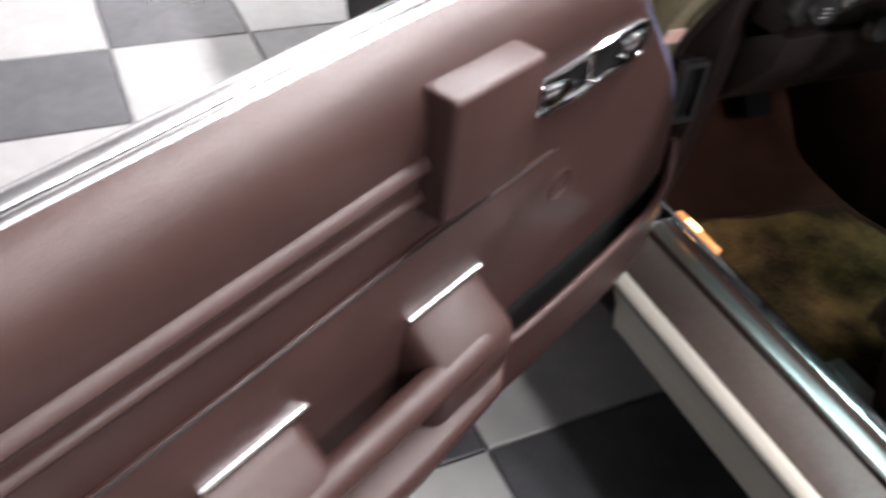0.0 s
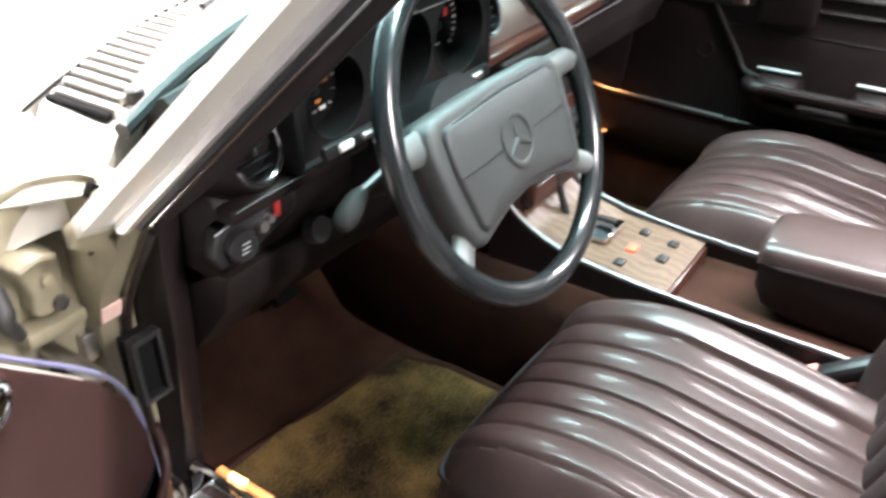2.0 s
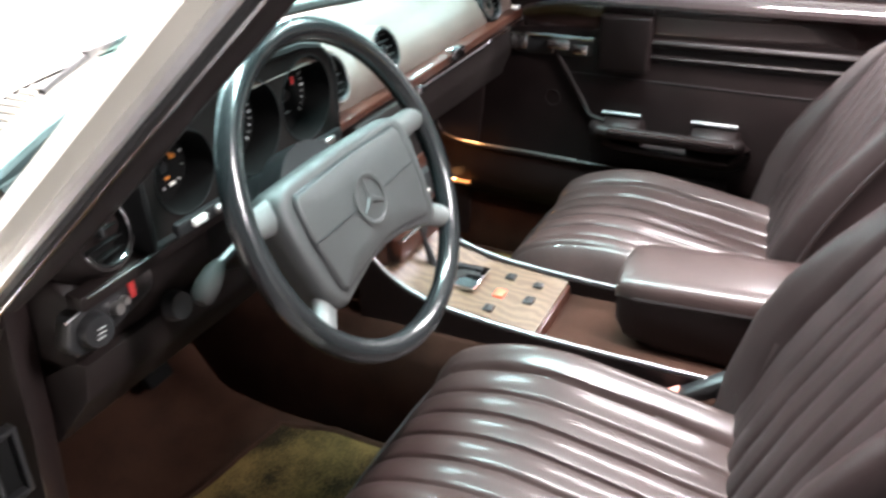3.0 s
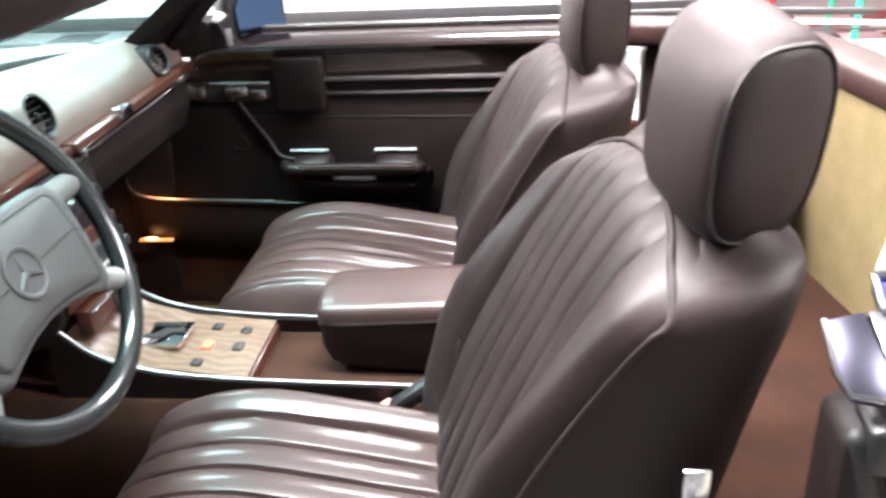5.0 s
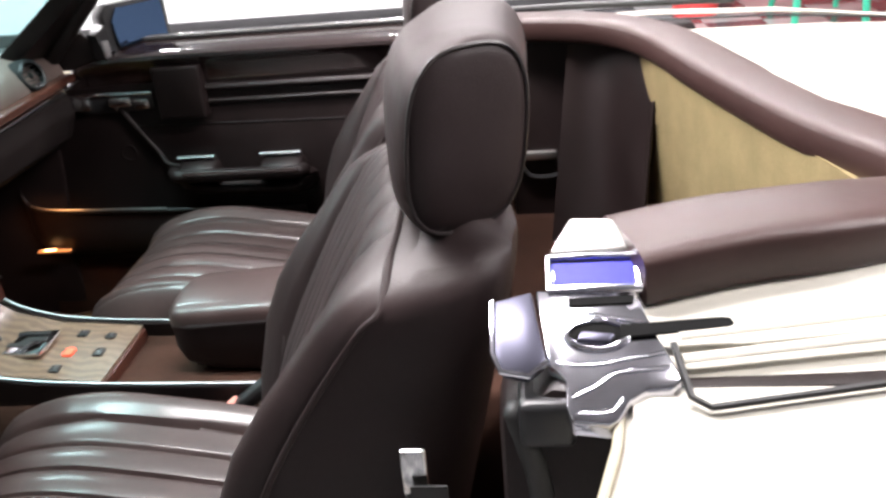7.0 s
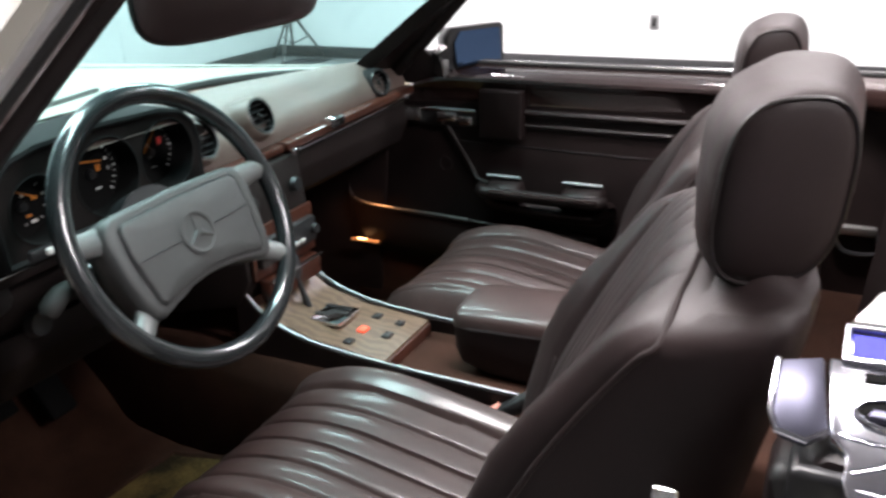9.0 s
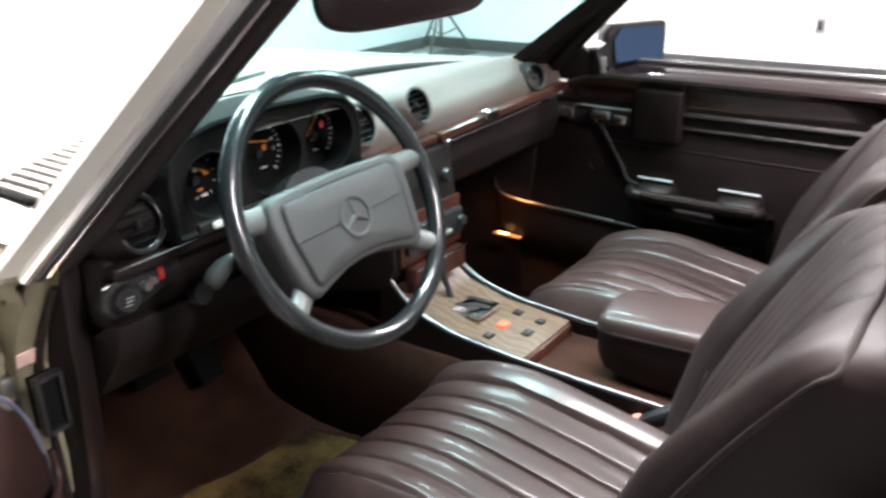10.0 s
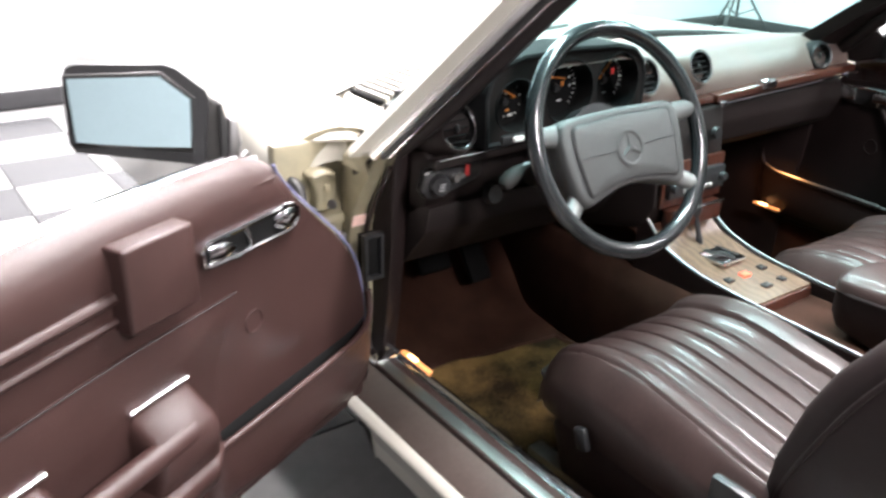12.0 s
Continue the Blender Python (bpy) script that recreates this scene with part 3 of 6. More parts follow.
# sills
both_sides("rocker_panel", lambda: prism([(-0.745, 0.16), (-0.765, 0.29), (-0.812, 0.328), (-0.834, 0.342), (-0.834, 0.352), (-0.822, 0.358), (-0.809, 0.352), (-0.735, 0.16)], -0.80, 0.30, "xz", 0.003), PAINT, car)
both_sides("sill_cover", lambda: prism([(-0.806, 0.30), (-0.806, 0.348), (-0.775, 0.356), (-0.738, 0.366), (-0.738, 0.30)], -0.80, 0.335, "xz", 0.004), SILL_VINYL, car, "worn grey-brown vinyl sill cover with a painted grey sheen")
for side in (-1, 1):
    scuff = part("scuff_plate", rbox((side * 0.711, -0.22, 0.362), (0.05, 1.13, 0.016), 0.003), VINYL, car, "brown sill plate edged with two bright metal strips")
    for rx, rw in ((0.690, 0.007), (0.7205, 0.023)):
        part("rib", rbox((side * rx, -0.22, 0.3715), (rw, 1.11, 0.005), 0.0018, 2), ALU if rw > 0.01 else SOFT_CHROME, scuff)
    part("end_cap", rbox((side * 0.711, 0.325, 0.372), (0.055, 0.03, 0.012), 0.004), CHROME, scuff)
    part("carpet_strip", sweep([(side * 0.676, -0.75, 0.366), (side * 0.676, 0.36, 0.366)], 0.009, 8), CHROME, scuff)
    # no lamp here: a glowing strip imitates the footwell lamp's reflection
    lx, ly, lz = (-0.667, 0.272, 0.3745) if side < 0 else (0.628, 0.396, 0.401)
    glint = part("sill_glint", rbox((lx, ly, lz - 0.001), (0.012, 0.100, 0.0045) if side < 0 else (0.014, 0.085, 0.005), 0.002), GLINT_DIM, scuff, "glowing amber strip for a lamp's reflection on the sill")
    part("glint_core", rbox((lx, ly + 0.012, lz + 0.001), (0.009, 0.030, 0.0045), 0.0022, 3), GLINT_BRIGHT, glint, "brighter core of the painted sill reflection")
both_sides("sill_wall", lambda: prism([(-0.684, 0.36), (-0.664, 0.362), (-0.652, 0.20), (-0.684, 0.20)], -0.80, 0.45, "xz", 0.004), CARPET, car)

# floor pan, footwells, tunnel
part("floor_pan", rbox((0, -0.20, 0.18), (1.42, 2.4, 0.03), 0.005), CARPET, car)


def footwell(u, v):
    y, z = lerp_table([(0, -0.55, 0.205), (0.5, 0.42, 0.205), (0.62, 0.56, 0.225), (1, 0.86, 0.55)], v)
    return (-0.655 + 0.53 * u, y, z + 0.004 * noise.noise((u * 6, v * 9, 0.3)))


both_sides("footwell_carpet", lambda: sheet(footwell, 14, 30, (0, 0, -0.01)), CARPET, car)


def foot_mat(u, v):
    y, z = lerp_table([(0, -0.05, 0.217), (0.9, 0.37, 0.217), (1, 0.41, 0.222)], v)
    y += 0.05 * (0.5 - u) * v
    w = 0.5 + (u - 0.5) * (1 - 0.12 * max(0, v - 0.75) * 4)
    return (-0.62 + 0.46 * w, y, z + 0.006 * noise.noise((u * 4, v * 5, 1.3)))


for m in (None, Matrix.Diagonal((-1, 1, 1, 1))):
    fm = thing("floor_mat", (-0.4 if m is None else 0.4, 0.2, 0.2), "olive-gold carpet mat with dark edging lying in the footwell", "floor mat", "footwell mats")
    part("carpet_face", sheet(foot_mat, 14, 20, (0, 0, 0.008)), MAT_OLIVE, fm, m=m)
    edge = [Vector(foot_mat(0, k / 12)) for k in range(13)] + [Vector(foot_mat(1, 1 - k / 12)) for k in range(13)]
    part("edging", sweep([p + Vector((0, 0, 0.007)) for p in edge], 0.007, 6, closed=True), CARPET, fm, m=m)
part("firewall", rbox((0, 0.90, 0.48), (1.32, 0.03, 0.60), 0.01), DASH_LOW, car)
pedal_x = {"accelerator": (-0.27, 0.06, 0.16), "brake": (-0.39, 0.09, 0.055), "parking_brake": (-0.56, 0.07, 0.05)}
for k, (px_, w, h) in pedal_x.items():
    ped = part(k + "_pedal", rbox((px_, 0.62, 0.39), (w, 0.02, h), 0.006, m=Matrix.Rotation(radians(-35), 4, "X")), BLACK_MATTE, car)
    part("arm", sweep([(px_, 0.63, 0.39), (px_, 0.70, 0.52), (px_, 0.70, 0.62)], 0.008, 8), PLASTIC, ped)
part("tunnel", prism([(-0.135, 0.19), (-0.115, 0.40), (-0.095, 0.455), (0.125, 0.455), (0.145, 0.40), (0.165, 0.19)], -0.80, 0.75, "xz", 0.012), CARPET, car)

# windscreen frame
A0, A1 = Vector((-0.683, 0.355, 0.815)), Vector((-0.577, -0.135, 1.262))
B0, B1 = Vector((-0.545, 0.30, 0.885)), Vector((-0.555, -0.200, 1.262))


# the driver's pillar stands wider and further back at its foot
SPLAY = Matrix(((1, 0, 0.1298, -0.1638), (0, 1, 0.1566, -0.1976), (0, 0, 1, 0), (0, 0, 0, 1)))


def both_pillars(name, build, material, parent, label="", angle=40):
    for m in (SPLAY, Matrix.Diagonal((-1, 1, 1, 1))):
        part(name, build(), material, parent, label, m=m, angle=angle)


def pillar_rings(k):
    a, b = A0.lerp(A1, k), B0.lerp(B1, k)
    return [a, a + Vector((0.012, 0.03, 0.012)), b + Vector((0.012, 0.04, 0.01)), b, a.lerp(b, 0.5) + Vector((-0.012, -0.012, 0.0))]


both_pillars("windscreen_pillar", lambda: loft([pillar_rings(k / 8) for k in range(-1, 9)]), VINYL_DARK, car, "dark brown windscreen pillar trim")


def pillar_paint(k):
    a = A0.lerp(A1, k)
    return [a + Vector((0.004, 0.026, 0.012)), a + Vector((-0.036, 0.034, 0.006)), a + Vector((-0.046, 0.014, -0.004)), a + Vector((-0.012, -0.004, -0.002))]


both_pillars("pillar_panel", lambda: loft([pillar_paint(k) for k in (-0.01, 0.25, 0.5, 0.75, 1.0)]), PAINT, car)
FOOT = [[(-0.690, 0.39, 0.775), (-0.744, 0.40, 0.772), (-0.752, 0.35, 0.765), (-0.744, 0.312, 0.760)], [(-0.695, 0.42, 0.70), (-0.742, 0.43, 0.70), (-0.748, 0.395, 0.70), (-0.7425, 0.364, 0.70)]]
part("pillar_foot", loft([[SPLAY @ p for p in pillar_paint(k)] for k in (0.01, -0.04)] + [[Vector(p) for p in r] for r in FOOT]), JAMB, car, "cream pillar foot that runs into the door post", angle=70)
part("pillar_foot", loft([pillar_paint(0.01), pillar_paint(-0.05)] + [[Vector(p) for p in r] for r in FOOT]), PAINT, car, m=Matrix.Diagonal((-1, 1, 1, 1)))
both_pillars("pillar_chrome", lambda: sweep([A0.lerp(A1, k / 6) + Vector((-0.012, -0.006, -0.004)) for k in range(7)], 0.0085, 8), BRIGHT_TRIM, car, "bright windscreen pillar moulding")
both_pillars("pillar_seal", lambda: sweep([A0.lerp(A1, k / 6) + Vector((0.002, -0.014, -0.003)) for k in range(7)], 0.0095, 8), RUBBER, car)
both_pillars("pillar_strip", lambda: sweep([A0.lerp(A1, k / 6) + Vector((0.010, -0.023, -0.003)) for k in range(7)], 0.0045, 8), SOFT_CHROME, car, "thin bright seal retainer")
both_pillars("pillar_lining", lambda: sweep([A0.lerp(A1, k / 6) + Vector((0.034, -0.016, -0.004)) for k in range(7)], [0.010, 0.018, 0.019, 0.018, 0.018, 0.018, 0.018], 10), DASH_LOW, car, "dark brown pillar lining")


part("mirror_triangle", prism([(0.350, 0.84), (0.335, 0.875), (0.265, 0.945), (0.235, 0.955), (0.165, 0.895), (0.130, 0.862), (0.200, 0.84)], 0.655, 0.668, "yz", 0.004), DASH_LOW, car, "dark corner plate at the pillar foot")


def arch(k, x1, y_side, y_mid, z_side, z_mid):
    x = -x1 + 2 * x1 * k
    q = 1 - (x / x1) ** 2
    return Vector((x, y_side + (y_mid - y_side) * q, z_side + (z_mid - z_side) * q))


def screen(u, v):
    lo = arch(u, 0.665, 0.385, 0.52, 0.86, 0.915)
    hi = arch(u, 0.575, -0.125, -0.055, 1.262, 1.285)
    p = lo.lerp(hi, v)
    p.y += 0.02 * math.sin(v * math.pi)
    return p


pane = part("windscreen", sheet(screen, 24, 12, (0, -0.004, -0.004)), SCREEN_GLASS, car, "green-tinted windscreen glass")
part("windscreen_header", loft([[arch(k / 16, 0.60, -0.16, -0.085, 1.262, 1.288) + Vector(o) for o in ((0, -0.035, -0.012), (0, 0.03, -0.022), (0, 0.035, 0.012), (0, -0.03, 0.02))] for k in range(17)]), PAINT, car)
part("screen_seal", sweep([arch(k / 20, 0.668, 0.375, 0.505, 0.86, 0.917) for k in range(21)], 0.010, 8), RUBBER, car)
wiper = part("wiper_arm", sweep(smooth_path([(-0.605, 0.428, 0.866), (-0.595, 0.436, 0.880), (-0.50, 0.492, 0.893), (-0.36, 0.556, 0.908), (-0.24, 0.598, 0.915)]), 0.0065, 8, flat=0.6), DULL_ALU, car, "grey metal wiper arm")
part("wiper_pivot", revolve([(0, 0.016), (0.011, 0.016), (0.013, 0.0), (0, 0)], disc_to((-0.605, 0.428, 0.862), (0, 0, 1)), 16), PLASTIC, wiper)
part("wiper_blade", sweep([(-0.40, 0.535, 0.910), (-0.24, 0.600, 0.921), (0.02, 0.640, 0.924)], 0.0055, 6), RUBBER, wiper)
part("blade_clip", rbox((-0.24, 0.600, 0.923), (0.05, 0.014, 0.014), 0.003, m=Matrix.Rotation(radians(18), 4, "Z")), DULL_ALU, wiper)

# rear quarters, deck and the rim of the rear compartment
def quarter(u, v):
    y = -0.86 - 1.30 * v
    prof = lerp_table([(0, -0.46, 0.035), (0.25, -0.56, 0.024), (0.5, -0.67, -0.016), (0.7, -0.76, -0.052), (0.82, -0.82, -0.09), (0.92, -0.86, -0.15), (1.0, -0.88, -0.24)], u)
    return (prof[0] + 0.06 * v * v, y + 0.05 * min(1, max(0, (u - 0.55) / 0.3)), 0.875 + prof[1] - 0.05 * v * v)


part("rear_quarter", sheet(quarter, 30, 16, (0.004, 0, -0.012)), PAINT, car)
part("rear_quarter", sheet(lambda u, v: quarter(0.36 + 0.64 * u, v), 30, 16, (0.004, 0, -0.012)), PAINT, car, m=Matrix.Translation((0, 0, -0.03)) @ Matrix.Diagonal((-1, 1, 1, 1)))
part("rear_deck", sheet(lambda u, v: (-0.47 + 1.0 * u, (-1.265 + 0.175 * u) * (1 - v) - 2.15 * v, 0.895 - 0.025 * u + 0.008 * math.sin(u * 3.1) - 0.07 * v * v), 18, 12, (0, 0, -0.02)), PAINT, car)
both_sides("quarter_seam", lambda: sweep([(-0.635, -0.895, 0.884), (-0.676, -0.902, 0.864), (-0.684, -0.915, 0.860), (-0.665, -1.056, 0.866), (-0.64, -1.30, 0.866), (-0.60, -1.60, 0.85)], 0.0030, 6), RUBBER, car)
for off in (0.0, 0.018):
    both_sides("deck_moulding", lambda: sweep([(-0.648 + off, -0.900, 0.8785 + off * 0.5), (-0.632 + off, -1.06, 0.885 + off * 0.5), (-0.61 + off, -1.30, 0.88 + off * 0.4), (-0.58 + off, -1.65, 0.85)], 0.005, 8, flat=0.6), PAINT, car)
both_sides("door_jamb_rear", lambda: sheet(lambda u, v: (lambda q: (q[0], q[1] + 0.008 + 0.02 * math.sin(v * 3.1) * (1 - u) - 0.05 * v, q[2] - 0.006 - 0.47 * v))(quarter(0.47 + 0.53 * u, 0)), 12, 12, (0, -0.02, 0)), PAINT, car)
both_sides("jamb_flange", lambda: sweep([Vector(quarter(0.47 + 0.053 * k, 0)) + Vector((0, 0.010, -0.004)) for k in range(11)], 0.0045, 8), JAMB, car)
both_sides("rear_door_seal", lambda: sweep(smooth_path([(-0.655, -0.772, 0.848), (-0.657, -0.778, 0.822), (-0.659, -0.790, 0.770), (-0.660, -0.797, 0.65), (-0.665, -0.790, 0.50), (-0.69, -0.76, 0.40), (-0.70, -0.73, 0.37)]), [0.004, 0.008, 0.011] + [0.012] * 40, 10), RUBBER, car)
both_sides("jamb_buffer", lambda: rbox((-0.652, -0.797, 0.836), (0.044, 0.044, 0.042), 0.007, 3), PLASTIC, car)
both_sides("rear_side_trim", lambda: prism([(-0.76, 0.20), (-0.76, 0.84), (-0.80, 0.865), (-1.15, 0.865), (-1.18, 0.45), (-1.0, 0.20)], -0.665, -0.60, "yz", 0.01), VINYL_DARK, car)
both_sides("belt_pillar_carpet", lambda: rbox((-0.650, -0.745, 0.45), (0.035, 0.07, 0.46), 0.014), CARPET, car)

rim = smooth_path([(-0.545, -0.868, 0.912), (-0.525, -0.95, 0.918), (-0.505, -1.05, 0.918), (-0.455, -1.165, 0.905), (-0.33, -1.225, 0.885), (-0.10, -1.175, 0.868), (0.20, -1.115, 0.862), (0.44, -1.065, 0.864), (0.545, -1.00, 0.870), (0.600, -0.90, 0.876), (0.635, -0.73, 0.878)], 8)
part("compartment_roll", band(rim, 0.050, 0.026), VINYL, car, "padded brown vinyl rim of the rear compartment")


def corner_trim(u, v):
    """Soft brown corner piece between side trim and bulkhead, leaning inwards at its foot."""
    a = radians(8 + 84 * u)
    x, y = 0.60 - 0.16 * (1 - math.cos(a)) - 0.02, -0.86 - 0.19 * math.sin(a)
    return (x - 0.13 * (1 - v) ** 1.3 - 0.012 * math.sin(u * 9 + v * 3), y + 0.05 * (1 - v), 0.44 + 0.42 * v)


part("corner_trim", sheet(corner_trim, 16, 14, (0.004, -0.004, 0)), VINYL_DARK, car, "brown vinyl corner trim of the compartment")
part("quarter_seal", sweep([(0.748, -0.69, 0.893), (0.742, -0.90, 0.893), (0.72, -1.25, 0.888)], 0.008, 8), RUBBER, car)
part("rear_bulkhead", sheet(lambda u, v: (-0.40 + 0.93 * u, -1.215 + 0.175 * u + 0.03 * v, 0.40 + 0.46 * v), 12, 8, (0, -0.02, 0)), CARPET_TAN, car, "tan carpeted rear bulkhead")
part("rear_shelf", rbox((0, -0.96, 0.44), (1.3, 0.42, 0.03), 0.01), CARPET, car)
part("rear_riser", rbox((0, -0.775, 0.32), (1.3, 0.03, 0.25), 0.006), CARPET, car)

# soft top socket in polished metal, lying on the sloping deck
def deck_z(x):
    return 1.2 + 0.5 * x


def on_deck(poly, lo, hi, r=0.0):
    bm = prism(poly, lo, hi, "xy", r)
    for v in bm.verts:
        v.co.z += deck_z(v.co.x)
    return bm


def roof_lock(label, m=None):
    plate = [(-0.586, -0.792), (-0.590, -0.835), (-0.596, -0.874), (-0.612, -0.878), (-0.628, -0.884), (-0.648, -0.893), (-0.662, -0.898), (-0.668, -0.890), (-0.668, -0.872), (-0.676, -0.858), (-0.688, -0.850), (-0.693, -0.842), (-0.690, -0.815), (-0.680, -0.811), (-0.660, -0.812), (-0.650, -0.803), (-0.648, -0.800)]
    lock = part("roof_lock_plate", on_deck(plate, -0.014, 0.001, 0.003), LOCK_CHROME, car, label, m=m)
    # polished wing coloured dark slate in place of what it reflects
    part("lock_wing", on_deck([(-0.596, -0.757), (-0.588, -0.789), (-0.646, -0.798), (-0.657, -0.784), (-0.653, -0.764), (-0.640, -0.758)], -0.006, 0.002, 0.002), SLATE, lock, "lock wing, coloured slate for its dark reflection", m=m)
    rim_ = [(-0.596, -0.757), (-0.640, -0.757), (-0.654, -0.763), (-0.658, -0.784), (-0.647, -0.799)]
    part("wing_rim", sweep([Vector((x, y, deck_z(x) + 0.002)) for x, y in rim_], 0.0026, 8), LOCK_CHROME, lock, m=m)
    part("lock_tongue", on_deck([(-0.557, -0.804), (-0.556, -0.876), (-0.525, -0.860), (-0.523, -0.824)], -0.010, 0.005, 0.003), ALU, lock, "satin metal tongue", m=m)
    part("lock_step", on_deck([(-0.588, -0.804), (-0.587, -0.874), (-0.557, -0.876), (-0.557, -0.804)], -0.014, -0.001, 0.002), LOCK_CHROME, lock, m=m)
    # thin blue patch laid over the step behind the tongue
    part("blue_patch", on_deck([(-0.584, -0.808), (-0.583, -0.872), (-0.562, -0.873), (-0.563, -0.807)], -0.0012, 0.0006), BLUE_PATCH, lock, "blue patch on the lock step", m=m)
    for x, r in ((-0.559, 0.0030), (-0.588, 0.0034)):
        part("tongue_rib", sweep([Vector((x, -0.802, deck_z(x) + 0.002)), Vector((x, -0.840, deck_z(x) + 0.003)), Vector((x, -0.877, deck_z(x) + 0.002))], r, 8), LOCK_CHROME, lock, m=m)
    for y in (-0.8035, -0.8755):
        part("tongue_edge", sweep([Vector((x, y, deck_z(x) + 0.002)) for x in (-0.588, -0.573, -0.558)], 0.0026, 8), LOCK_CHROME, lock, m=m)
    part("upper_slot", on_deck([(-0.603, -0.818), (-0.601, -0.869), (-0.595, -0.870), (-0.596, -0.818)], 0.0005, 0.0028), BLACK_MATTE, lock, m=m)
    # rounded ridges pressed into the plate
    for pts, r in (([(-0.608, -0.806), (-0.607, -0.830), (-0.611, -0.852), (-0.616, -0.874)], 0.0042), ([(-0.646, -0.806), (-0.648, -0.832), (-0.644, -0.862), (-0.640, -0.888)], 0.0045), ([(-0.672, -0.816), (-0.664, -0.834), (-0.655, -0.850), (-0.652, -0.890)], 0.0050), ([(-0.684, -0.820), (-0.684, -0.842), (-0.674, -0.852)], 0.0034)):
        part("pressed_ridge", sweep([Vector((x, y, deck_z(x) + 0.0005)) for x, y in smooth_path2(pts)], r * 0.65, 10, flat=0.3), LOCK_CHROME, lock, m=m)
    ring = [(-0.627 + 0.0115 * math.cos(a), -0.838 + 0.024 * math.sin(a)) for a in [2 * math.pi * k / 24 for k in range(24)]]
    part("hole_rim", sweep([Vector((x, y, deck_z(x) + 0.0025)) for x, y in ring], 0.0026, 8, closed=True), LOCK_CHROME, lock, m=m)
    part("latch_hole", on_deck([(-0.627 + (x + 0.627) * 0.9, -0.838 + (y + 0.838) * 0.9) for x, y in ring], 0.0005, 0.0024), BLACK_MATTE, lock, m=m)
    part("latch_bolt", on_deck([(-0.634, -0.822), (-0.636, -0.846), (-0.629, -0.852), (-0.626, -0.826)], 0.001, 0.006, 0.0015), SLATE, lock, m=m)
    part("slide_slot", on_deck([(-0.632, -0.856), (-0.626, -0.938), (-0.623, -0.942), (-0.619, -0.940), (-0.618, -0.934), (-0.622, -0.856)], 0.0035, 0.0055), BLACK_MATTE, lock, m=m)


def smooth_path2(pts):
    return [(p.x, p.y) for p in smooth_path([(x, y, 0) for x, y in pts])]


roof_lock("polished metal soft-top lock plate")
part("roof_lock_plate", on_deck([(-0.592, -0.759), (-0.594, -0.876), (-0.663, -0.895), (-0.692, -0.842), (-0.647, -0.777)], -0.016, 0.002, 0.003), CHROME, car, m=Matrix.Translation((0, 0, -0.03)) @ Matrix.Diagonal((-1, 1, 1, 1)))
for wx in (-0.70, 0.70):
    for wy in (1.22, -1.24):
        wm = Matrix.Translation((wx, wy, 0.312)) @ Matrix.Rotation(radians(90), 4, "Y")
        tyre = part("wheel", revolve([(0.18, -0.09), (0.29, -0.10), (0.308, -0.085), (0.312, 0), (0.308, 0.085), (0.29, 0.10), (0.18, 0.09)], wm, 40), RUBBER, car, "black road tyre")
        part("wheel_rim", revolve([(0.0, -0.06), (0.17, -0.08), (0.19, -0.085), (0.19, 0.085), (0.17, 0.08), (0.0, 0.06)], wm, 32), ALU, tyre)
# ---- doors ----
def door_frame(o, u, n):
    return Matrix(((u[0], n[0], 0, o[0]), (u[1], n[1], 0, o[1]), (0, 0, 1, 0), (0, 0, 0, 1)))


DOOR_L = door_frame((-0.77, 0.285), (-0.901, -0.434), (0.434, -0.901))
DOOR_R = door_frame((0.668, 0.46), (0, -1), (-1, 0))
LEN = 1.16


def sag(x):
    """The lines of the trim fall gently towards the rear of the door."""
    return -0.055 * max(0.0, x - 0.50)


